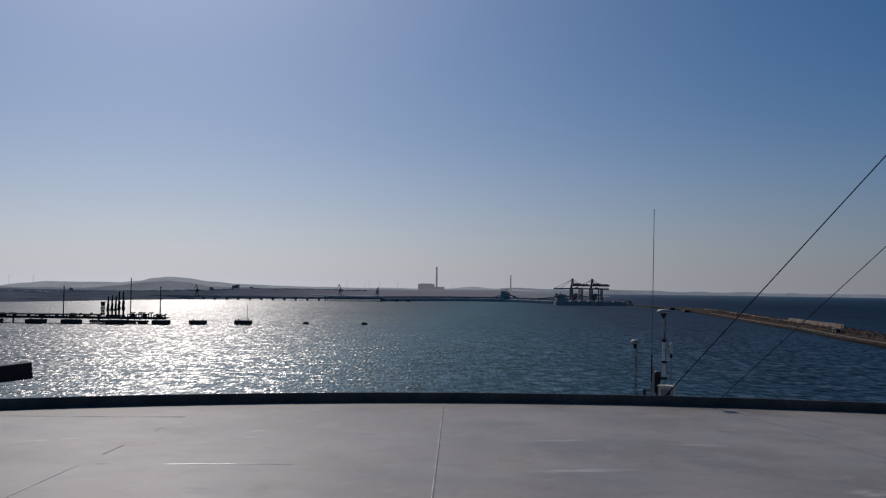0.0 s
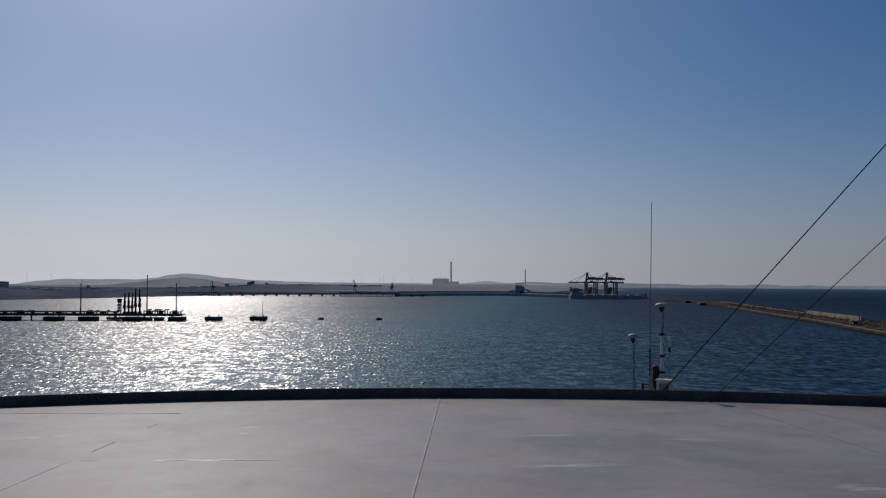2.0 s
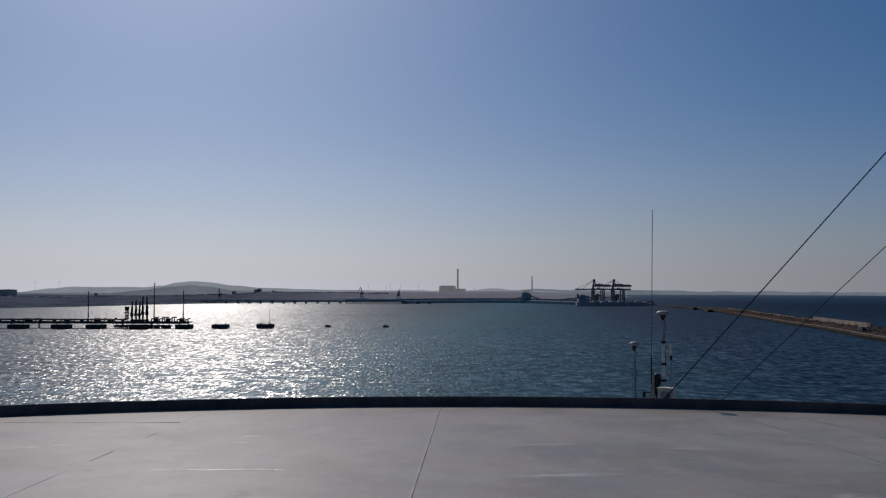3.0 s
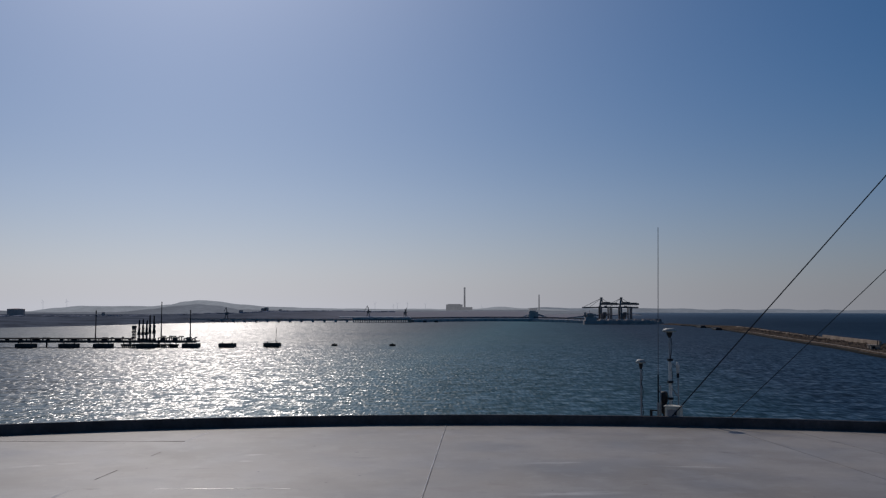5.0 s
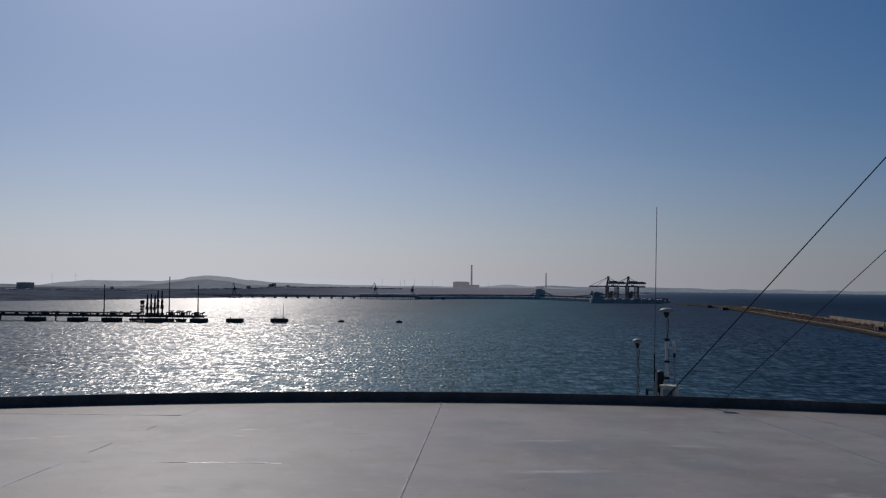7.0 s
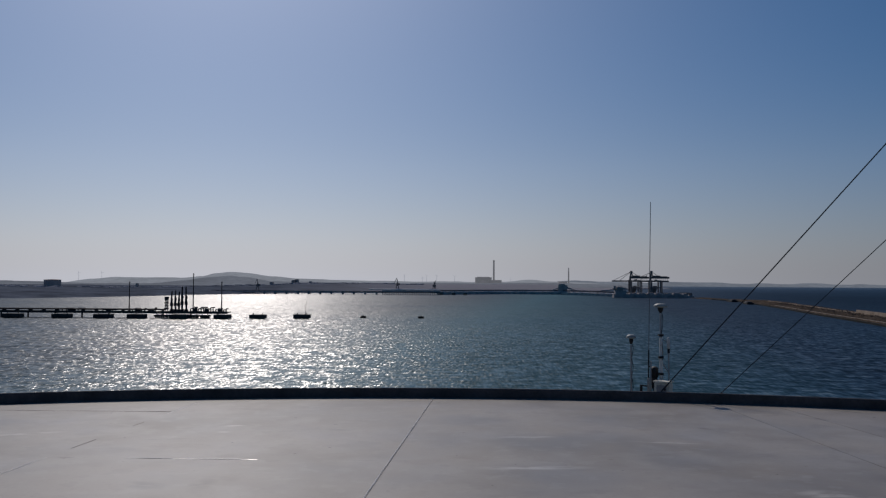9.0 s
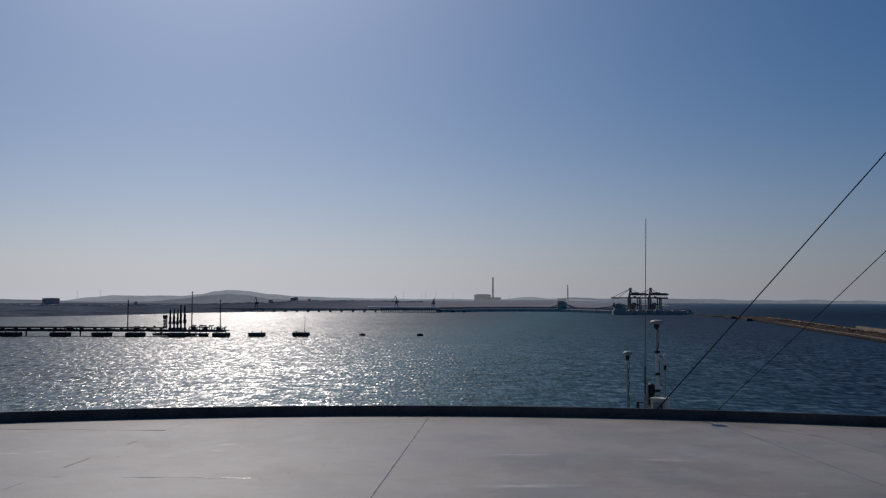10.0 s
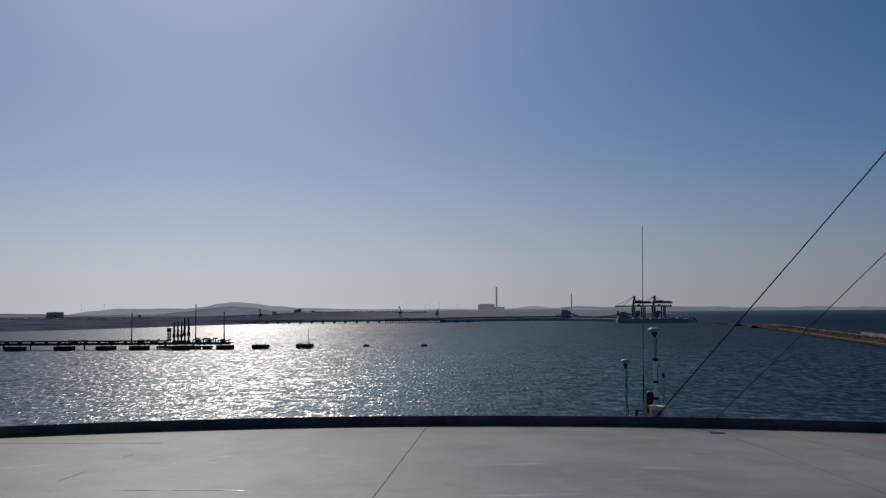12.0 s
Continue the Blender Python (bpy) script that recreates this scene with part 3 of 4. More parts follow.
part("coaming_bar", shaped(lambda b: sweep_edge(b, 0.0, 0.07, DECK_Z - 0.02, DECK_Z + 0.141)), M_COAM, coaming)


def mushroom_antenna(x, y, top, width, foot, label, thick):
    """A puck-shaped receiver head on a pole."""
    ob = thing("mushroom_antenna", label, "antenna", "receiver antennas on the deck edge", at=(x, y, DECK_Z))
    h = top - DECK_Z
    r = width / 2
    part("head", shaped(lambda b: lathe(b, ((r * 0.5, h - 0.062), (r * 0.93, h - 0.056), (r, h - 0.044), (r * 0.96, h - 0.03), (r * 0.82, h - 0.012), (r * 0.5, h), (r * 0.05, h + 0.003)), 24)), M_HEAD, ob, "pale weathered mushroom head", True)
    part("neck", shaped(lambda b: lathe(b, ((thick * 1.1, h - 0.15), (thick * 1.3, h - 0.14), (r * 0.42, h - 0.1), (r * 0.42, h - 0.06)), 16)), M_BLACK, ob, "black mounting neck")
    pole = part("pole", shaped(lambda b: bar(b, (0, 0, foot), (0, 0, h - 0.16), thick, seg=12)), M_GREY, ob)
    part("cable", shaped(lambda b: tube(b, [(thick * 1.25 + 0.012 * math.sin(i * 1.3), -thick, h - 0.15 - (h - 0.2) * i / 12) for i in range(13)], 0.0055)), M_BLACK, pole, "black cable tied to the pole")
    part("base_plate", shaped(lambda b: box(b, -0.07, 0.07, -0.07, 0.07, foot - 0.012, foot + 0.006)), M_GREY, ob)
    return ob


mushroom_antenna(3.08, 13.5, 29.17, 0.158, 0.006, "pale grey mushroom antenna on a thin grey pole", 0.015)
tall = mushroom_antenna(3.545, 13.52, 29.66, 0.215, 0.006, "pale grey mushroom antenna on a tall grey mast", 0.0165)
part("sleeve", shaped(lambda b: bar(b, (0.01, 0, 0.02), (0.005, 0, 0.88), 0.026, seg=14)), M_WHITE, tall, "thicker white lower mast tube")
for z in (0.29, 0.55, 0.895):
    part("clamp", shaped(lambda b: box(b, -0.034, 0.04, -0.04, 0.034, z, z + 0.035)), M_STEEL, tall, "dark pipe clamp")
part("side_pole", shaped(lambda b: bar(b, (0.13, 0, 0.05), (0.125, 0, 0.66), 0.011, seg=8)), M_GREY, tall, "thin grey side pole")
part("side_antenna", shaped(lambda b: lathe(b, ((0.012, 0.7), (0.024, 0.715), (0.026, 0.85), (0.02, 0.875), (0.006, 0.88)), 12, (0.125, 0, 0))), M_WHITE, tall, "short white tube antenna", True)
part("side_fitting", shaped(lambda b: bar(b, (0.125, 0, 0.63), (0.125, 0, 0.70), 0.02, seg=10)), M_STEEL, tall)
part("brace", shaped(lambda b: bar(b, (0.01, 0, 0.5), (0.145, 0, 0.3), 0.012, seg=8)), M_GREY, tall)
part("brace", shaped(lambda b: bar(b, (0.0, 0, 0.86), (0.13, 0, 0.8), 0.008, seg=8)), M_GREY, tall)


def junction_box():
    ob = thing("equipment_box", "cream-white weathered steel equipment box at the mast foot", "equipment box", at=(3.535, 13.3, DECK_Z), turn=-32)
    bm = bmesh.new()
    box(bm, -0.115, 0.115, -0.1, 0.1, 0.0, 0.2)
    bevel(bm, 0.012)
    case = part("case", bm, M_CREAM, ob)
    part("lid", shaped(lambda b: box(b, -0.126, 0.126, -0.112, 0.112, 0.202, 0.224)), M_CREAM, ob)
    for x in (-0.085, 0.095):
        part("door_stile", shaped(lambda b: box(b, x - 0.012, x + 0.012, -0.108, -0.1, 0.03, 0.19)), M_CREAM, case)
    part("door_rail", shaped(lambda b: box(b, -0.072, 0.082, -0.108, -0.1, 0.168, 0.19)), M_CREAM, case)
    door = part("door", shaped(lambda b: box(b, -0.07, 0.08, -0.104, -0.1, 0.03, 0.165)), M_GREY, case, "grey recessed door")
    part("latch", shaped(lambda b: box(b, 0.05, 0.07, -0.112, -0.104, 0.09, 0.12)), M_STEEL, case)
    part("foot", shaped(lambda b: box(b, -0.11, -0.03, -0.125, -0.1, 0.0, 0.02)), M_RUST, case, "rusty mounting foot")
    return ob


junction_box()


def horn():
    ob = thing("signal_horn", "black rubber-coated signal horn on a short post", "horn", at=(3.47, 13.62, DECK_Z))
    part("post", shaped(lambda b: bar(b, (0, 0, 0), (0, 0, 0.2), 0.02)), M_BLACK, ob)
    part("bell", shaped(lambda b: lathe(b, ((0.03, 0.06), (0.054, 0.09), (0.056, 0.2), (0.046, 0.215), (0.046, 0.235), (0.06, 0.25), (0.062, 0.38), (0.055, 0.395), (0.03, 0.41)), 16)), M_BLACK, ob, smooth=True)
    part("bracket", shaped(lambda b: bar(b, (-0.05, 0, 0.4), (-0.1, 0, 0.42), 0.012)), M_BLACK, ob)
    return ob


horn()


def whip():
    ob = thing("whip_antenna", "tall thin dark whip antenna on a slim base tube", "antenna", "receiver antennas on the deck edge", at=(3.36, 13.55, DECK_Z))
    part("base_tube", shaped(lambda b: bar(b, (0, 0, 0.2), (0.005, 0, 0.68), 0.011, seg=10)), M_STEEL, ob)
    part("lower_tube", shaped(lambda b: bar(b, (0, 0, 0), (0, 0, 0.24), 0.021, seg=12)), M_GREY, ob, "grey lower tube")
    part("rod", shaped(lambda b: bar(b, (0.005, 0, 0.66), (0.04, 0, 3.02), 0.0068, 0.005, seg=8)), M_ROD, ob)
    part("support_tube", shaped(lambda b: bar(b, (0.04, 0.01, 0), (0.04, 0.01, 0.5), 0.012, seg=10)), M_GREY, ob, "pale support tube")
    part("stub", shaped(lambda b: bar(b, (-0.11, 0.02, 0.0), (-0.11, 0.02, 0.12), 0.022, seg=8)), M_BLACK, ob)
    part("stub_arm", shaped(lambda b: bar(b, (-0.13, 0.02, 0.12), (0.0, 0.0, 0.11), 0.012, seg=8)), M_BLACK, ob)
    return ob


whip()


def mast():
    ob = thing("stay_mast", "plain grey steel mast that holds the stays", "mast", at=(10.4, 10.3, DECK_Z))
    part("mast_tube", shaped(lambda b: bar(b, (0, 0, -0.1), (0, 0, 9.0), 0.14, 0.09, seg=14)), M_GREY, ob)
    part("platform", shaped(lambda b: box(b, -2.2, 0.5, -0.6, 0.6, -0.2, -0.03)), M_HULL, ob)
    return ob


mast()


def stay(name, a, b, r, label, mat):
    ob = thing(name, label, "wire rope", "stays beside the antennas")
    a, b = Vector(a), Vector(b)
    bm = bmesh.new()
    n = 40
    tube(bm, [a.lerp(b, k / n) - Vector((0, 0, 0.01 * math.sin(math.pi * k / n))) for k in range(n + 1)], r)
    part("wire", bm, mat, ob)
    d = (b - a).normalized()
    part("turnbuckle", shaped(lambda m: bar(m, a + d * 0.05, a + d * 0.22, r * 1.15, seg=8)), M_WIRE, ob)
    part("eye_plate", shaped(lambda m: box(m, a.x - 0.02, a.x + 0.05, a.y - 0.02, a.y + 0.02, DECK_Z - 0.01, a.z + 0.012)), M_STEEL, ob)
    return ob


stay("stay_wire", (3.44, 13.17, 28.29), (10.39, 10.3, 37.12), 0.0098, "dark steel stay rope running up from the deck edge", M_WIRE)
stay("stay_wire", (4.45, 13.45, 28.262), (10.36, 10.3, 35.1), 0.0066, "thinner dark stay rope running up from the deck edge", M_THIN)


def near_bar():
    # near bar stands in for the closest dolphin; its post is added, unseen
    ob = thing("dolphin_bar", "dark square-cut bar standing in for the nearest mooring dolphin", "rail", at=(-3.45, 3.9, DECK_Z))
    part("top_bar", shaped(lambda b: (beam(b, (0.0, 0.0, 1.165), (1.0, 0.51, 1.278), 0.06, 0.082))), M_STEEL, ob)
    part("bar_post", shaped(lambda b: bar(b, (0.0, 0.0, 0.0), (0.0, 0.0, 1.12), 0.03, seg=10)), M_STEEL, ob)
    return ob


near_bar()


# ---- oil jetty ----
def pile_cap(x, y, w, d, h, top, name="mooring_dolphin", label="dark concrete mooring dolphin standing in the water", group="dolphins of the oil jetty", lean=0.0):
    ob = thing(name, label, "dolphin", group, at=(x, y, 0), turn=lean)
    bm = bmesh.new()
    box(bm, -w / 2, w / 2, -d / 2, d / 2, top - h, top)
    bevel(bm, 0.25, 1)
    cap = part("cap", bm, M_CONC, ob)
    for i in range(4):
        for j in (-1, 1):
            px = (-0.36 + 0.24 * i) * w
            part("pile", shaped(lambda b: bar(b, (px, j * d * 0.3, -2), (px, j * d * 0.3, top - h + 0.05), 0.55, seg=8)), M_CONC, ob)
    for sx in (-0.3, 0.3):
        part("bollard", shaped(lambda b: lathe(b, ((0.35, 0), (0.25, 0.4), (0.3, 0.7), (0.5, 0.9), (0.4, 1.05)), 10, (sx * w, 0, top - 0.02))), M_STEEL, cap)
    return ob


ROW = 622.0
JETTY = 2.8
for x, w in ((-375, 13), (-334, 13), (-298, 12.6), (-267.6, 12.4), (-243.2, 12.4), (-180.4, 11.4)):
    pile_cap(x + JETTY, ROW - 4 + (x + 300) * 0.03, w, 8, 3.0, 3.3)
pile_cap(-211.5 + JETTY, 619, 12.5, 9, 3.0, 3.3, label="dark concrete dolphin under the loading platform")
pile_cap(-155.3 + JETTY, 626, 11.4, 8, 2.9, 3.3, label="free-standing dark concrete mooring dolphin in the glitter")
far_dol = pile_cap(-121.8 + 1.0, 631, 11.8, 8, 2.9, 3.4, label="dark concrete mooring dolphin with a slim mast")
part("mast", shaped(lambda b: bar(b, (2.6, 0, 3.3), (2.9, 0, 14.6), 0.22, 0.14, seg=8)), M_STEEL, far_dol, "slim light mast")
part("rail", shaped(lambda b: [bar(b, (-5, -3.5, 3.35), (-5, -3.5, 4.5), 0.06), bar(b, (-5, -3.5, 4.5), (5, -3.5, 4.5), 0.06), bar(b, (5, -3.5, 4.5), (5, -3.5, 3.35), 0.06)]), M_STEEL, far_dol)
for x, w in ((-229.5, 6.5), (-222, 7), (-203.5, 6.5), (-195.5, 7)):
    pile_cap(x + JETTY, 628, w, 6, 1.3, 2.6, "pile_bent", "small dark pile bent below the jetty deck", "pile bents of the oil jetty")


def jetty():
    ob = thing("oil_jetty", "long dark oil jetty with pipes and loading gear", "jetty", at=(JETTY, 632, 0))
    part("deck", shaped(lambda b: [box(b, -520, -178.5, -5, 5, 4.2, 5.0)]), M_CONC, ob)
    part("edge_beam", shaped(lambda b: [box(b, -520, -178.5, -5.4, -5.0, 3.5, 5.3)]), M_CONC, ob)
    for i in range(17):
        x = -515 + 20.5 * i
        part("pile", shaped(lambda b: bar(b, (x, 0, -2), (x, 0, 4.25), 0.6, seg=8)), M_CONC, ob)
    for k in range(4):
        part("pipe", shaped(lambda b: bar(b, (-520, -3.4 + 1.3 * k, 6.35 + 0.15 * (k % 2)), (-226, -3.4 + 1.3 * k, 6.35 + 0.15 * (k % 2)), 0.5, seg=8)), M_STEEL, ob)
    for i in range(30):
        x = -518 + 10 * i
        part("pipe_rack", shaped(lambda b: [box(b, x - 0.2, x + 0.2, -4.2, 1.4, 4.95, 6.0)]), M_STEEL, ob)
    return ob


jetty()


def light_mast(x, y, z0, z1, label):
    ob = thing("light_mast", label, "mast", "light masts of the oil jetty", at=(x + JETTY, y, z0))
    h = z1 - z0
    shaft = part("shaft", shaped(lambda b: bar(b, (0, 0, 0), (0, 0, h), 0.5, 0.26, seg=10)), M_STEEL, ob)
    part("lamp_head", shaped(lambda b: box(b, -0.42, 0.42, -0.3, 0.3, h - 1.2, h - 0.6)), M_STEEL, shaft)
    part("lamp_head", shaped(lambda b: box(b, -0.34, 0.34, -0.3, 0.3, h - 2.4, h - 1.8)), M_STEEL, shaft)
    part("foot", shaped(lambda b: box(b, -0.9, 0.9, -0.9, 0.9, 0, 0.5)), M_CONC, ob)
    return ob


light_mast(-253.5, 631, 5.0, 27.2, "dark slim light mast on the oil jetty")
light_mast(-206, 633, 5.0, 33.6, "dark light mast, the tallest on the oil jetty")
light_mast(-184, 631, 5.0, 27.6, "dark slim light mast at the jetty end")


def loading_arm(x, y, h, lean):
    ob = thing("loading_arm", "dark marine loading arm folded upright", "loading arm", "loading arms on the oil jetty", at=(x + JETTY, y, 5.0))
    part("riser", shaped(lambda b: bar(b, (0, 0, 0), (0, 0, h * 0.5), 0.72, 0.62, seg=10)), M_STEEL, ob)
    part("inner_arm", shaped(lambda b: bar(b, (0.2, -0.4, h * 0.3), (0.2 + lean, -0.4, h), 0.5, 0.4, seg=8)), M_STEEL, ob)
    part("outer_arm", shaped(lambda b: bar(b, (0.2 + lean, -0.9, h - 0.4), (-0.5, -1.1, h * 0.28), 0.4, 0.32, seg=8)), M_STEEL, ob)
    part("counterweight", shaped(lambda b: box(b, -0.85, 0.85, -1.6, 0.8, h * 0.26, h * 0.4)), M_STEEL, ob)
    part("coupling", shaped(lambda b: lathe(b, ((0.5, h * 0.5), (0.9, h * 0.53), (0.9, h * 0.6), (0.4, h * 0.64)), 10)), M_STEEL, ob)
    part("base", shaped(lambda b: box(b, -1.1, 1.1, -1.1, 1.1, 0, 1.6)), M_STEEL, ob)
    return ob


for x, h, lean in ((-221.3, 15.2, 0.1), (-218.4, 15.6, -0.1), (-215.8, 15.0, 0.2), (-213.4, 18.6, -0.1), (-210.3, 18.4, -0.3)):
    loading_arm(x, 630.5, h, lean)


def gangway_tower(x, y):
    ob = thing("gangway_tower", "dark lattice gangway tower beside the loading arms", "tower", at=(x + JETTY, y, 5.0))
    for sx in (-0.8, 0.8):
        for sy in (-0.8, 0.8):
            part("leg", shaped(lambda b: bar(b, (sx, sy, 0), (sx, sy, 10.2), 0.2, seg=6)), M_STEEL, ob)
    for k in range(4):
        z = 1.6 + 2.1 * k
        w = 1.15 if k % 2 else 1.45
        part("landing", shaped(lambda b: box(b, -w, w * 0.9, -1.2, 1.2, z, z + 1.0)), M_STEEL, ob)
        part("stair_flight", shaped(lambda b: beam(b, (-0.8, -0.9, z), (0.8, -0.9, z + 2.1), 0.5, 0.25)), M_STEEL, ob)
    part("cabin", shaped(lambda b: box(b, -1.3, 1.25, -1.2, 1.2, 8.9, 10.9)), M_STEEL, ob)
    return ob


gangway_tower(-224.9, 630)


def pipe_manifold(x, y, w, n, h, label):
    ob = thing("pipe_manifold", label, "pipework", "pipework on the oil jetty", at=(x + JETTY, y, 5.0))
    for i in range(n):
        px = -w / 2 + w * i / max(1, n - 1)
        zz = h * (0.6 + 0.4 * abs(math.sin(i * 2.1)))
        part("bend", shaped(lambda b: [bar(b, (px, 0, 0), (px, 0, zz), 0.42, seg=7), bar(b, (px, 0, zz), (px + w / n, 0.2, zz), 0.42, seg=7)]), M_STEEL, ob)
    part("valve_block", shaped(lambda b: box(b, -w * 0.2, w * 0.15, -0.9, 0.9, 0, h * 0.75)), M_STEEL, ob)
    return ob


pipe_manifold(-203, 630, 8, 5, 3.4, "dark bent pipework beside the loading arms")
pipe_manifold(-194.5, 630, 9, 6, 3.3, "dark pipe manifold with low curved bends")
pipe_manifold(-184, 629.5, 8, 5, 2.4, "low dark pipework at the jetty end")
pipe_manifold(-235, 630, 3, 2, 2.6, "small dark valve station on the jetty")
pipe_manifold(-246, 630, 9, 5, 2.2, "dark pipework beside the light mast")
pipe_manifold(-296, 630, 15, 6, 2.0, "dark covered pipe run above a dolphin")
pipe_manifold(-268, 630, 10, 5, 1.7, "low dark pipework on the jetty")


def buoy(x, y):
    ob = thing("mooring_buoy", "small dark mooring buoy floating on the water", "buoy", "buoys in the bay", at=(x, y, 0))
    part("float", shaped(lambda b: lathe(b, ((1.6, -0.7), (2.3, -0.3), (2.4, 1.0), (2.0, 1.5), (0.5, 1.7)), 16)), M_BUOY, ob, smooth=True)
    part("mooring_eye", shaped(lambda b: lathe(b, ((0.3, 1.6), (0.35, 2.0), (0.2, 2.2)), 8)), M_STEEL, ob)
    return ob


buoy(-78, 655)
buoy(-33.5, 655)


# ---- far pier, causeway, ore berth ----
def trestle():
    ob = thing("trestle_pier", "long low trestle pier on piles across the bay", "pier", at=(0, 0, 0))
    a, b = Vector((-640, 1640, 0)), Vector((-160, 1640, 0))
    part("deck", shaped(lambda m: beam(m, a + Vector((0, 0, 4.6)), b + Vector((0, 0, 4.6)), 10, 2.4)), M_QUAY, ob)
    part("pipe_line", shaped(lambda m: beam(m, a + Vector((0, -2, 6.4)), b + Vector((0, -2, 6.4)), 1.2, 1.0)), M_STEEL, ob)
    for i in range(22):
        p = a.lerp(b, (i + 0.5) / 22)
        part("pier_leg", shaped(lambda m: box(m, p.x - 1.6, p.x + 1.6, p.y - 4, p.y + 4, -1, 3.45)), M_QUAY, ob)
    return ob


trestle()


def platform():
    ob = thing("pile_platform", "pier platform on close-set piles with a pale pipe", "pier", at=(0, 0, 0))
    part("deck", shaped(lambda m: box(m, -160, -48, 1630, 1662, 5.2, 9.0)), M_QUAY, ob)
    for i in range(26):
        x = -158 + 4.35 * i
        part("pile", shaped(lambda m: bar(m, (x, 1633, -1), (x, 1633, 5.3), 0.9, seg=8)), M_QUAY, ob)
    part("rail_beam", shaped(lambda m: box(m, -160, -48, 1629.4, 1630, 4.2, 5.6)), M_CONC, ob)
    part("pipe", shaped(lambda m: bar(m, (-185, 1634, 10.2), (-50, 1634, 10.2), 0.95, seg=8)), M_PIPE, ob, "pale pipe along the platform")
    return ob


platform()


def causeway():
    ob = thing("causeway", "long dark stone causeway with a conveyor gallery", "causeway", at=(0, 0, 0))
    pts = [(-48, 1660), (40, 1760), (120, 1800), (205, 1780), (262, 1640), (300, 1530)]
    for (xa, ya), (xb, yb) in zip(pts, pts[1:]):
        part("wall", shaped(lambda m: beam(m, (xa, ya, 1.6), (xb + 3, yb, 1.6), 16, 7.2)), M_QUAY, ob)
        part("gallery", shaped(lambda m: beam(m, (xa, ya + 3, 7.9), (xb + 3, yb + 3, 7.9), 4, 2.6)), M_CRANE, ob, "dark conveyor gallery")
        part("gallery_roof", shaped(lambda m: beam(m, (xa, ya + 3, 9.35), (xb + 3, yb + 3, 9.35), 4.8, 0.3)), M_STEEL, ob)
        part("pipe_line", shaped(lambda m: beam(m, (xa, ya - 3, 5.7), (xb + 3, yb - 3, 5.7), 1.4, 0.9)), M_PIPE, ob, "pale pipe along the causeway")
        n = 5
        for i in range(n):
            x, y = xa + (xb - xa) * (i + 0.5) / n, ya + (yb - ya) * (i + 0.5) / n + 3
            part("trestle_leg", shaped(lambda m: box(m, x - 1.2, x + 1.2, y - 1.5, y + 1.5, 5.1, 6.7)), M_CRANE, ob)
    return ob


causeway()
for x in (-22, 0):
    pile_cap(x, 1640, 7, 6, 2.4, 3.6, "mooring_dolphin", "small dark dolphin beside the causeway", "dolphins beside the causeway")


def transfer_tower():
    ob = thing("transfer_tower", "dark conveyor transfer house on the causeway", "building", at=(203, 1788, 0))
    part("house", shaped(lambda m: box(m, -9, 10, -7, 7, 5, 20)), M_QUAY, ob)
    part("roof", shaped(lambda m: box(m, -8, 5, -7.4, 7.4, 20, 22.4)), M_QUAY, ob)
    part("ramp", shaped(lambda m: beam(m, (9, 0, 15), (32, -10, 7), 5, 3)), M_QUAY, ob, "sloping conveyor ramp")
    part("ramp", shaped(lambda m: beam(m, (-8, 0, 13), (-22, 0, 9.5), 5, 2.4)), M_QUAY, ob)
    return ob


transfer_tower()


def jib_crane(x, y, z, h, turn, label):
    ob = thing("harbour_crane", label, "crane", "slewing cranes on the pier", at=(x, y, z), turn=turn)
    for sx in (-3, 3):
        for sy in (-3, 3):
            part("leg", shaped(lambda m: beam(m, (sx, sy, 0), (sx * 0.5, sy * 0.5, h * 0.42), 0.8, 0.8)), M_CRANE, ob)
    part("portal", shaped(lambda m: box(m, -2.2, 2.2, -2.2, 2.2, h * 0.4, h * 0.46)), M_CRANE, ob)
    part("cabin", shaped(lambda m: box(m, -2.6, 2.0, -2, 2, h * 0.46, h * 0.66)), M_CRANE, ob)
    part("tower", shaped(lambda m: beam(m, (0, 0, h * 0.62), (0, 0, h), 1.2, 1.2)), M_CRANE, ob)
    part("jib", shaped(lambda m: beam(m, (1.5, 0, h * 0.6), (-1.5, -4, h * 1.15), 0.9, 0.9)), M_CRANE, ob)
    part("jib", shaped(lambda m: beam(m, (-1.5, -4, h * 1.15), (-5.5, -6, h * 0.72), 0.7, 0.7)), M_CRANE, ob)
    part("counterweight", shaped(lambda m: box(m, 2.0, 5.0, -1.6, 1.6, h * 0.5, h * 0.66)), M_CRANE, ob)
    return ob


jib_crane(-402, 1640, 5.8, 20, 20, "dark harbour crane standing on the trestle pier")
jib_crane(-131, 1646, 9.0, 20, 0, "dark slewing harbour crane on the pile platform")
jib_crane(-60, 1648, 9.0, 16.5, 60, "smaller dark slewing crane at the platform end")


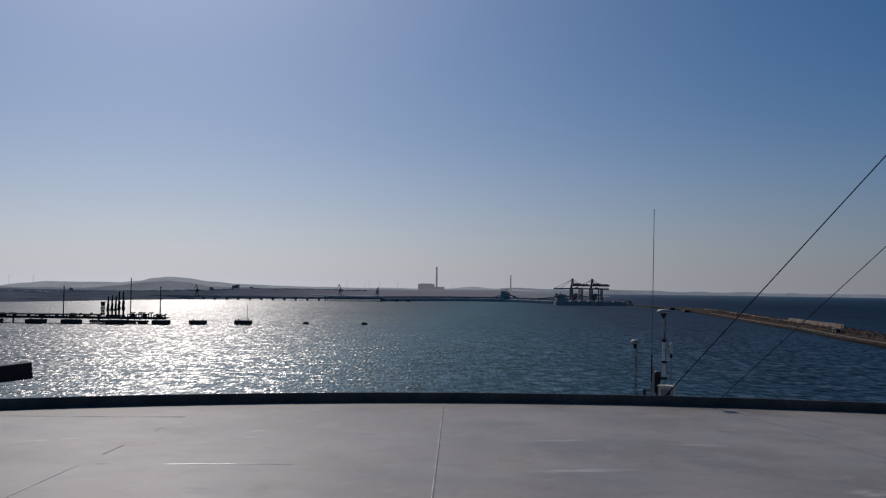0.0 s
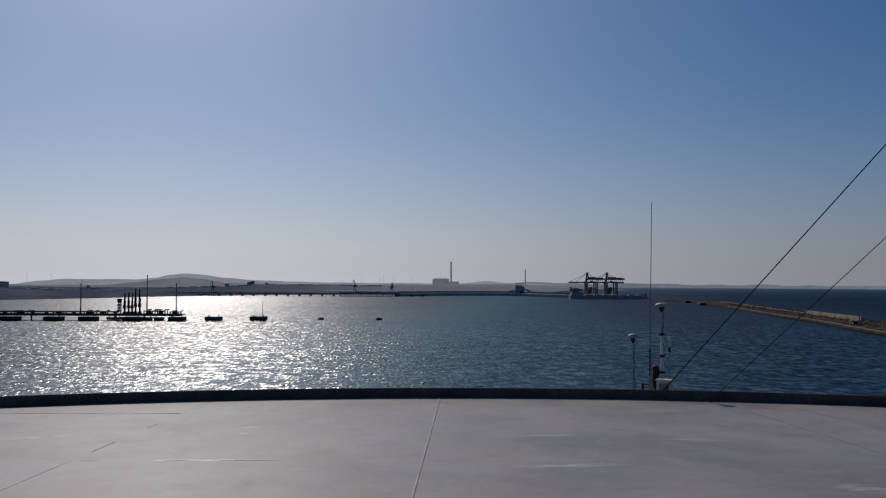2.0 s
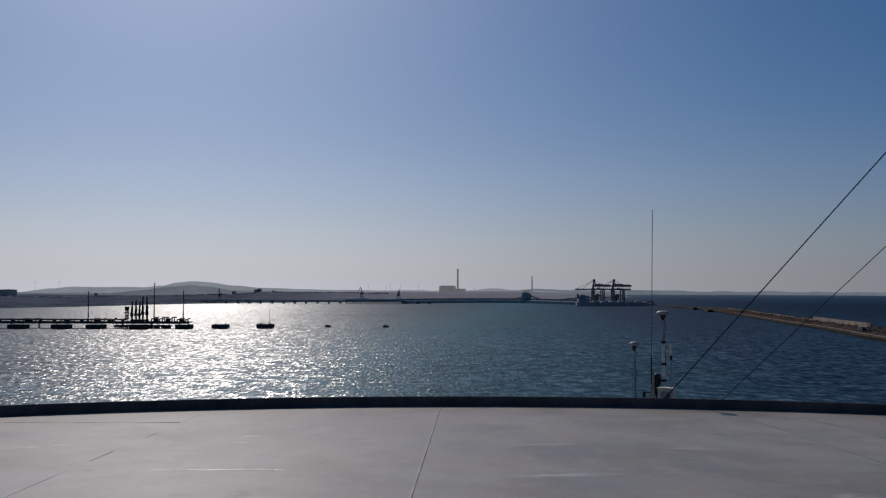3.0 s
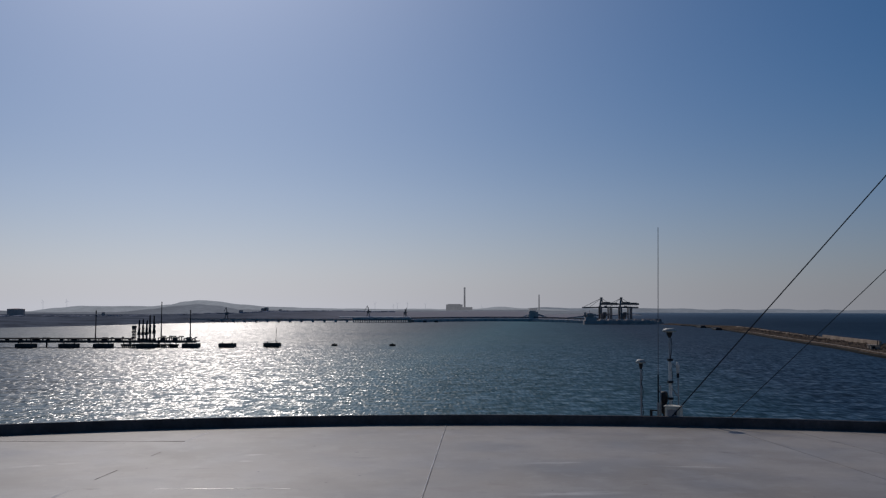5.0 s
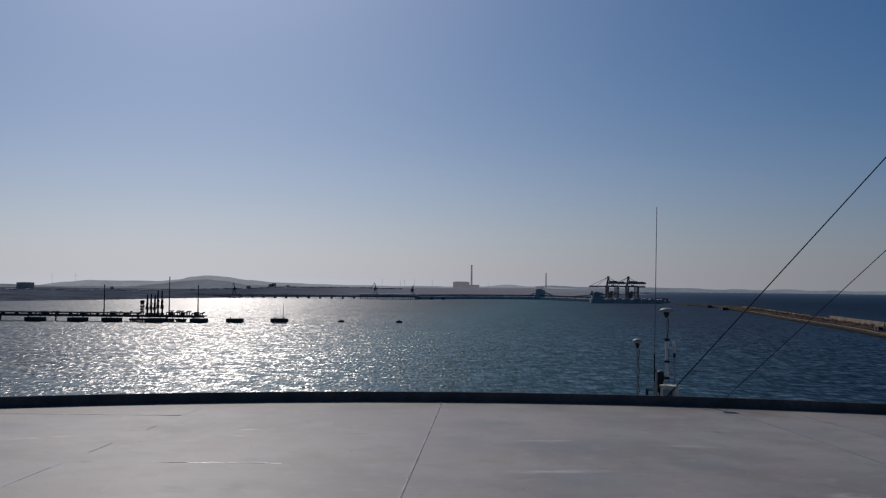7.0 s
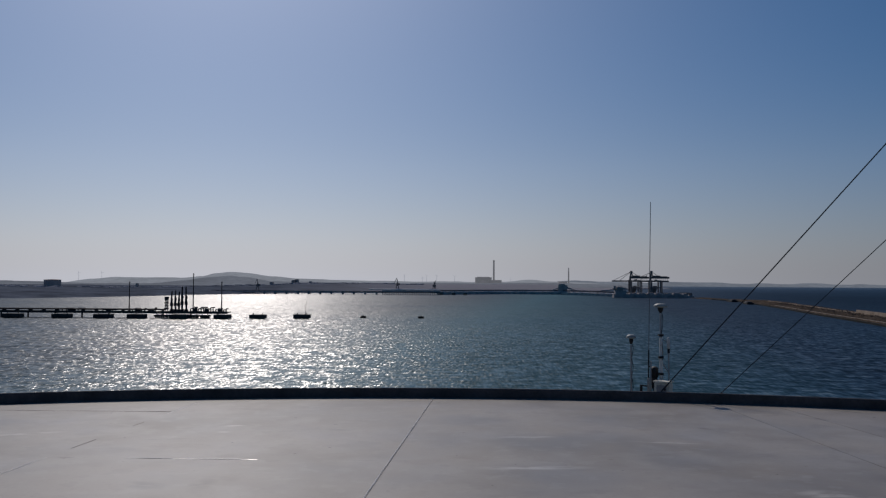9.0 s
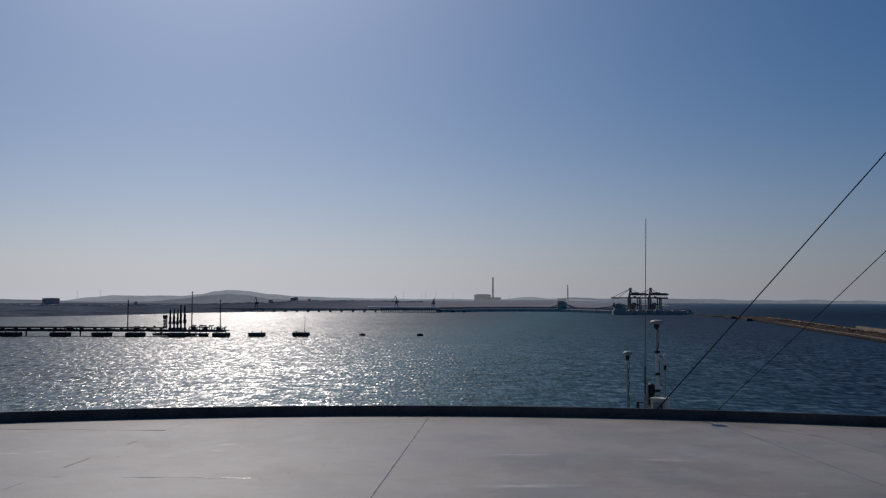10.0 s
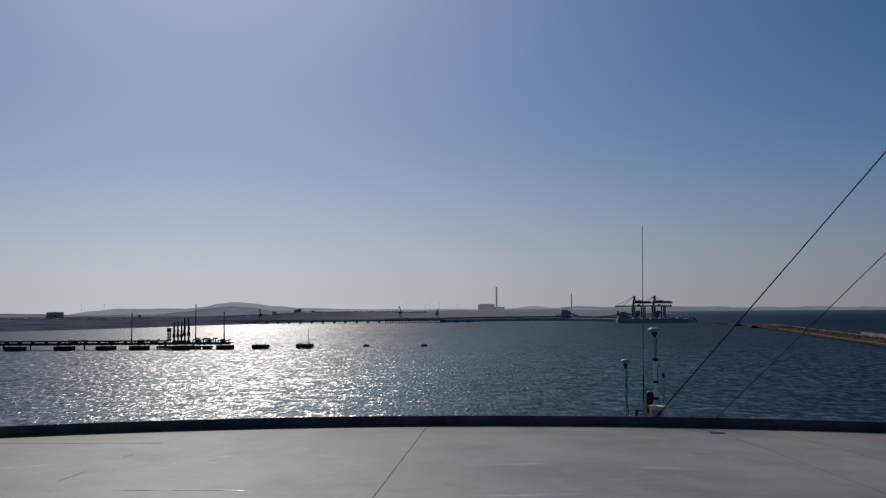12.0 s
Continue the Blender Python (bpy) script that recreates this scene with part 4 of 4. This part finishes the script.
def gantry_crane(x, y, label):
    ob = thing("ship_unloader", label, "gantry crane", "bulk unloaders on the ore berth", at=(x, y, 4.0))
    for sx in (-1.5, 14.5):
        for sy in (-9, 9):
            part("leg", shaped(lambda m: beam(m, (sx, sy, 0), (sx, sy, 27), *((3.0, 3.0) if sx < 0 else (2.1, 2.1)))), M_CRANE, ob)
        part("sill_beam", shaped(lambda m: box(m, sx - 1.2, sx + 1.2, -10, 10, 2, 4.2)), M_CRANE, ob)
    for sy in (-10, 7.6):
        part("portal_beam", shaped(lambda m: box(m, -2.5, 15.5, sy, sy + 2.4, 12.5, 14.4)), M_CRANE, ob)
    part("upper_girder", shaped(lambda m: [box(m, -2.5, 32, -3, 3, 29.8, 33.0)]), M_CRANE, ob)
    part("lower_girder", shaped(lambda m: [box(m, -2.5, 31, -2.4, 2.4, 23.7, 26.4)]), M_CRANE, ob)
    part("boom", shaped(lambda m: [box(m, -34, -2.5, -1.6, 1.6, 24.0, 26.4)]), M_CRANE, ob, "long boom reaching over the ship")
    apex = part("apex_sheaves", shaped(lambda m: box(m, -1.4, 2.6, -1.5, 1.5, 41, 43.6)), M_CRANE, ob)
    for sy in (-4, 4):
        part("a_frame_leg", shaped(lambda m: beam(m, (-1.5, sy, 27), (0.5, 0, 42), 2.0, 2.0)), M_CRANE, ob)
    part("a_frame_strut", shaped(lambda m: beam(m, (4, 0, 31), (0.8, 0, 42), 1.4, 1.4)), M_CRANE, ob)
    for end in ((-20, 0, 26.4), (14, 0, 33.6), (-31, 0, 26.4)):
        part("boom_stay", shaped(lambda m: bar(m, (0.5, 0, 42), end, 0.38, seg=6)), M_CRANE, apex)
    for k in range(9):
        x = -1 + 3.6 * k
        part("girder_post", shaped(lambda m: box(m, x, x + 0.6, -3.0, -2.4, 26.0, 30.3)), M_CRANE, ob)
    for xa, xb, top in ((1.5, 17.0, 35.2), (17.4, 29.0, 34.0)):
        part("machinery_house", shaped(lambda m: (box(m, xa, xb, -4, 4, 32.9, top), bevel(m, 0.9, 2))), M_CRANE, ob)
    part("trolley", shaped(lambda m: box(m, 6, 10, -2, 2, 26.0, 28.2)), M_CRANE, ob)
    part("hopper", shaped(lambda m: lathe(m, ((2.4, 3), (3.2, 6), (5.0, 10.5), (5.0, 12.8)), 4, (5, 0, 0))), M_CRANE, ob)
    part("operator_cab", shaped(lambda m: box(m, 3.5, 9.5, -3, 3, 14.4, 16.8)), M_CRANE, ob)
    part("stair_tower", shaped(lambda m: [box(m, 18.4, 19.9, -2, 2, 0, 24)]), M_CRANE, ob)
    return ob


gantry_crane(299, 1545, "dark gantry ship unloader with its boom lowered")
gantry_crane(333, 1535, "dark gantry ship unloader beside its twin")


def quay():
    ob = thing("ore_quay", "dark concrete quay under the ship unloaders", "quay", at=(0, 0, 0), kind="structure")
    part("quay_wall", shaped(lambda m: box(m, 285, 405, 1518, 1565, -2, 4.0)), M_QUAY, ob)
    part("conveyor", shaped(lambda m: [box(m, 350, 404, 1530, 1536, 6.5, 9.0)]), M_CRANE, ob)
    for i in range(6):
        x = 353 + 9.8 * i
        part("conveyor_leg", shaped(lambda m: box(m, x, x + 1.2, 1531, 1535, 4, 6.6)), M_CRANE, ob)
    for i in range(7):
        x = 352 + 7.6 * i
        part("hatch", shaped(lambda m: box(m, x, x + 5, 1522, 1527, 4, 7.6)), M_CRANE, ob)
    return ob


quay()


def bulk_carrier():
    ob = thing("bulk_carrier", "dark bulk carrier moored under the unloaders", "ship", at=(258, 1492, 0))
    bm = bmesh.new()
    length, beam_w = 128, 24
    rings = []
    for i in range(17):
        u = i / 16
        w = beam_w / 2 * min(1, 0.72 + 2.2 * u) * (1 if u < 0.8 else math.sqrt(max(0.02, 1 - ((u - 0.8) / 0.2) ** 2)))
        top = 6.8 + (1.2 * ((u - 0.85) / 0.15) if u > 0.85 else 0)
        x = u * length
        rings.append([bm.verts.new(p) for p in ((x, -w, top), (x - (2 if i == 16 else 0), -w * 0.9, -2), (x - (2 if i == 16 else 0), w * 0.9, -2), (x, w, top))])
    for a, b in zip(rings, rings[1:]):
        for k in range(4):
            bm.faces.new((a[k], a[(k + 1) % 4], b[(k + 1) % 4], b[k]))
    bm.faces.new(rings[0])
    bm.faces.new(rings[-1][::-1])
    part("hull", bm, M_SHIPH, ob)
    part("house", shaped(lambda m: box(m, 3, 21, -9, 9, 6.6, 13)), M_SHIPH, ob)
    part("upper_house", shaped(lambda m: box(m, 6, 16, -8, 8, 13, 15.4)), M_SHIPH, ob)
    bridge = part("bridge", shaped(lambda m: box(m, 3.5, 20, -11, 11, 15.4, 18.2)), M_SHIPH, ob)
    part("bridge_wing", shaped(lambda m: box(m, -1.5, 26, -3, 3, 15.0, 16.4)), M_SHIPH, bridge)
    part("wheelhouse_roof", shaped(lambda m: box(m, 6, 15, -6, 6, 18.2, 19.6)), M_SHIPH, bridge)
    part("radar_mast", shaped(lambda m: bar(m, (10, 0, 19.4), (10, 0, 24.5), 0.4)), M_SHIPH, bridge)
    part("funnel", shaped(lambda m: box(m, 0.5, 4.5, -2, 2, 13, 20.8)), M_SHIPH, ob)
    for i in range(6):
        x = 28 + 15 * i
        part("hatch_cover", shaped(lambda m: box(m, x, x + 11, -8, 8, 6.7, 8.8)), M_SHIPH, ob)
    return ob


bulk_carrier()


# ---- breakwater ----
BW = [Vector((392, 1500, 0)), Vector((399, 1292, 0)), Vector((372, 1086, 0)), Vector((343, 917, 0)), Vector((315, 767, 0)), Vector((289, 609, 0)), Vector((271, 528, 0)), Vector((248, 400, 0)), Vector((226, 270, 0)), Vector((200, 110, 0)), Vector((170, -80, 0))]


def along(u):
    """A point of the breakwater's inner edge and its outward side, u from 0 at the quay to 1."""
    k = u * (len(BW) - 1)
    i = min(int(k), len(BW) - 2)
    f = k - i
    p0, p1, p2, p3 = BW[max(0, i - 1)], BW[i], BW[i + 1], BW[min(len(BW) - 1, i + 2)]
    p = 0.5 * (2 * p1 + (p2 - p0) * f + (2 * p0 - 5 * p1 + 4 * p2 - p3) * f ** 2 + (3 * p1 - p0 - 3 * p2 + p3) * f ** 3)
    d = 0.5 * ((p2 - p0) + 2 * (2 * p0 - 5 * p1 + 4 * p2 - p3) * f + 3 * (3 * p1 - p0 - 3 * p2 + p3) * f * f)
    d.normalize()
    return p, Vector((-d.y, d.x, 0))


def breakwater():
    ob = thing("breakwater", "long brown stone breakwater with a beige parapet wall", "breakwater", kind="structure")
    bm = bmesh.new()
    n = 420
    prof = ((-1.5, -2.0, 0.0), (0.0, 1.9, 0.1), (1.2, 2.3, 0.1), (7.0, 2.5, 0.25), (14.0, 3.2, 0.5), (20.0, 4.6, 0.9), (24.0, 4.4, 1.1), (31.0, 1.5, 1.3), (38.0, -2.5, 1.0))
    last = None
    for i in range(n + 1):
        p, s = along(i / n)
        ring = []
        for off, z, rough in prof:
            q = p + s * off
            low = min(1.0, 0.3 + max(0.0, i / n - 0.06) * 6)
            z = z * low if z > 0 else z
            z += low * rough * 1.2 * noise.noise((q.x / 6, q.y / 6, off)) + low * rough * 0.8 * noise.noise((q.x / 2.2, q.y / 2.2, 3))
            ring.append(bm.verts.new((q.x, q.y, z)))
        if last:
            for k in range(len(prof) - 1):
                bm.faces.new((last[k], last[k + 1], ring[k + 1], ring[k]))
        last = ring
    part("mound", bm, M_ROCK, ob)
    # quay kerb along the harbour side
    bm = bmesh.new()
    for i in range(200):
        (p, s), (q, r) = along(0.06 + 0.9 * i / 200), along(0.06 + 0.9 * (i + 1) / 200)
        v = [bm.verts.new(c + Vector((0, 0, z))) for c, z in ((p - s * 1.2, -1), (p - s * 1.2, 1.3), (p + s * 0.4, 1.5), (q - r * 1.2, -1), (q - r * 1.2, 1.3), (q + r * 0.4, 1.5))]
        bm.faces.new((v[0], v[1], v[4], v[3]))
        bm.faces.new((v[1], v[2], v[5], v[4]))
    part("quay_kerb", bm, M_KERB, ob, "dark concrete quay face")
    # pale coping on the kerb
    bm = bmesh.new()
    for i in range(120):
        (p, s), (q, r) = along(0.25 + 0.7 * i / 120), along(0.25 + 0.7 * (i + 0.94) / 120)
        beam(bm, p + s * 1.6 + Vector((0, 0, 2.45)), q + r * 1.6 + Vector((0, 0, 2.35)), 0.6, 0.4)
    part("coping", bm, M_CABIN, ob, "pale concrete coping")
    # parapet wall segments
    for i in range(44):
        u = 0.10 + 0.85 * i / 44
        p, s = along(u)
        if 470 <= p.y <= 590 or p.y > 1150:
            continue
        h = (6.9 if 590 < p.y < 745 or p.y < 470 else 4.8) + 0.4 * noise.noise((i * 0.7, 0, 0))
        q, r = along(u + 0.85 / 44 * 0.985)
        a, b = p + s * 19.0, q + r * 19.0
        part("wall_panel", shaped(lambda m: beam(m, a + Vector((0, 0, h / 2 + 1)), b + Vector((0, 0, h / 2 + 1)), 1.6, h - 2)), M_BWALL, ob)
    return ob


breakwater()


def rubble():
    """Loose armour rock on the breakwater's crown and slopes, too many to count."""
    rng = random.Random(11)
    verts, faces = [], []
    for i in range(3200):
        p, s = along(rng.uniform(0.2, 0.93))
        off = rng.choice((rng.uniform(3, 17), rng.uniform(17, 33)))
        z = 2.4 + max(0.0, off - 9) * 0.17 if off < 22 else 4.5 - (off - 22) * 0.36
        r = rng.uniform(0.5, 1.5) * (0.6 if off < 12 else 1.0)
        c = p + s * off + Vector((0, 0, z))
        k = len(verts)
        for x, y, h in ((1, 0, 0), (0.3, 0.9, 0.1), (-0.8, 0.6, 0), (-0.8, -0.6, 0.1), (0.3, -0.9, 0), (0.5, 0.2, 0.9), (-0.4, 0.3, 1.0), (-0.1, -0.5, 0.8)):
            f = r * rng.uniform(0.75, 1.25)
            verts.append((c.x + x * f, c.y + y * f, c.z - 0.3 * r + h * f))
        faces += [(k + a, k + b, k + d) for a, b, d in ((0, 1, 5), (1, 6, 5), (1, 2, 6), (2, 3, 6), (3, 7, 6), (3, 4, 7), (4, 0, 7), (0, 5, 7), (5, 6, 7))]
    data = bpy.data.meshes.new("breakwater_rubble")
    data.from_pydata(verts, [], faces)
    data.materials.append(M_BOULDER)
    return tagged(new("breakwater_rubble", data), "brown broken armour rock strewn over the breakwater", "rocks", kind="stuff")


rubble()


def pontoon(u, w, label):
    p, s = along(u)
    ob = thing("work_barge", label, "barge", "barges along the breakwater", at=(p.x - s.x * 7, p.y - s.y * 7, 0), turn=math.degrees(math.atan2(s.y, s.x)) + 90)
    bm = bmesh.new()
    box(bm, -w / 2, w / 2, -4, 4, -0.8, 2.3)
    bevel(bm, 0.3, 1)
    part("hull", bm, M_STEEL, ob)
    part("coaming", shaped(lambda m: box(m, -w * 0.4, w * 0.38, -2.8, 2.8, 2.3, 3.4)), M_STEEL, ob)
    return ob


pontoon(0.118, 40, "long low dark barge moored by the breakwater")
pontoon(0.178, 36, "low dark barge moored along the breakwater")


def works():
    ob = thing("site_cabin", "small dusty beige site cabin on the breakwater", "cabin", at=(*(along(0.553)[0] + along(0.553)[1] * 9).xy, 2.4), turn=80)
    bm = bmesh.new()
    box(bm, -3.6, 3.6, -2.2, 2.2, 0.0, 2.7)
    bevel(bm, 0.08, 1)
    body = part("cabin_body", bm, M_CABIN, ob)
    part("cabin_roof", shaped(lambda m: box(m, -4.0, 3.9, -2.6, 2.6, 2.7, 3.1)), M_CABIN, ob)
    # dark panels on side and end stand in for shade inside the openings
    part("door", shaped(lambda m: box(m, -2.0, 1.4, 2.2, 2.26, 0.1, 2.2)), M_STEEL, body, "wide dark panel standing for the shaded open front")
    part("window", shaped(lambda m: box(m, -3.66, -3.6, -1.6, 1.4, 0.6, 2.1)), M_STEEL, body, "dark panel standing for the shaded end opening")
    ex = thing("excavator", "dusty tracked excavator parked on the breakwater", "excavator", at=(*(along(0.566)[0] + along(0.566)[1] * 10).xy, 2.5), turn=60)
    part("track", shaped(lambda m: box(m, -2.2, 2.2, -1.5, -0.8, 0, 0.9)), M_STEEL, ex)
    part("track", shaped(lambda m: box(m, -2.2, 2.2, 0.8, 1.5, 0, 0.9)), M_STEEL, ex)
    part("cab", shaped(lambda m: [box(m, -2.0, 1.4, -1.3, 1.3, 0.9, 2.4), box(m, 0.2, 1.5, -1.3, -0.1, 2.4, 3.4)]), M_CABIN, ex)
    jib = part("boom", shaped(lambda m: beam(m, (1.2, 0.3, 2.0), (4.6, 0.3, 5.6), 0.5, 0.6)), M_STEEL, ex)
    part("dipper", shaped(lambda m: beam(m, (4.6, 0.3, 5.6), (6.4, 0.3, 2.4), 0.4, 0.5)), M_STEEL, jib)
    part("bucket", shaped(lambda m: box(m, 5.7, 6.9, -0.3, 0.9, 1.2, 2.4)), M_STEEL, jib)


works()


# ---- buildings on the coast ----
def power_station():
    ob = thing("power_station", "hazy grey power station with one tall chimney", "power station", at=(0, 3900, 0))
    part("boiler_house", shaped(lambda m: [box(m, 45, 120, -20, 20, 0, 41), box(m, 54, 110, -18, 18, 41, 43)]), M_PLANT, ob)
    part("turbine_hall", shaped(lambda m: [box(m, 120, 165, -20, 20, 0, 29)]), M_PLANT, ob)
    stack = part("chimney", shaped(lambda m: bar(m, (130, 0, 0), (130, 0, 119), 4.6, 3.6, seg=16)), M_PLANT, ob, "tall grey concrete chimney")
    part("chimney_rim", shaped(lambda m: bar(m, (130, 0, 112), (130, 0, 119.6), 4.3, 4.1, seg=16)), M_PLANT, stack)
    ob2 = thing("power_station", "hazy grey works with a slim chimney", "power station", at=(0, 3900, 0))
    part("hall", shaped(lambda m: box(m, 425, 462, -15, 15, 0, 24)), M_PLANT, ob2)
    part("chimney", shaped(lambda m: bar(m, (471, 0, 0), (471, 0, 86.5), 3.6, 2.6, seg=14)), M_PLANT, ob2, "slim grey chimney")


power_station()


def block(x, y, w, d, h, base, label, mat=M_BLDG):
    ob = thing("building", label, "building", "buildings on the coast", at=(x, y, base))
    part("wall", shaped(lambda m: box(m, -w / 2, w / 2, -d / 2, d / 2, -6, h)), mat, ob)
    part("roof", shaped(lambda m: box(m, -w * 0.42, w * 0.42, -d * 0.4, d * 0.4, h, h + 1.2)), mat, ob)
    return ob


def storage_tank():
    ob = thing("storage_tank", "broad dark storage tank above the shore", "tank", at=(-829, 1690, 14.5))
    shell = part("shell", shaped(lambda m: lathe(m, ((16, -6), (16, 10), (14, 10.6), (3, 11.4)), 28)), M_BLDG, ob, smooth=False)
    part("rim", shaped(lambda m: lathe(m, ((16.3, 9.4), (16.5, 10.0), (16.3, 10.3)), 28)), M_BLDG, shell)


storage_tank()
for x, y, w, h, b in ((-434, 2150, 12, 7, 18), (-427, 2150, 9, 9, 18), (-491, 2150, 9, 4, 16), (-392, 2150, 8, 4, 18), (-696, 1790, 4, 5, 12)):
    block(x, y, w, 8, h, b, "small dark building on the coastal ridge")


def turbine(x, y, h):
    ob = thing("wind_turbine", "pale slim wind turbine far behind the coast", "wind turbine", "wind turbines inland", at=(x, y, 0))
    part("tower", shaped(lambda m: bar(m, (0, 0, 0), (0, 0, h), 1.1, 0.6, seg=8)), M_TURB, ob)
    part("nacelle", shaped(lambda m: box(m, -0.8, 0.8, -2.5, 2, h - 0.8, h + 1)), M_TURB, ob)
    for k in range(3):
        a = radians(90 + 120 * k + x)
        part("blade", shaped(lambda m: beam(m, (0, -2.6, h), (11 * math.cos(a), -2.6, h + 11 * math.sin(a)), 0.7, 0.7)), M_TURB, ob)


for x, h in ((-335, 48), (-235, 36), (-213, 46), (-158, 48), (-59, 42), (248, 30), (-2150, 52), (-2020, 54)):
    turbine(x * 0.94, 4400, h + 3)
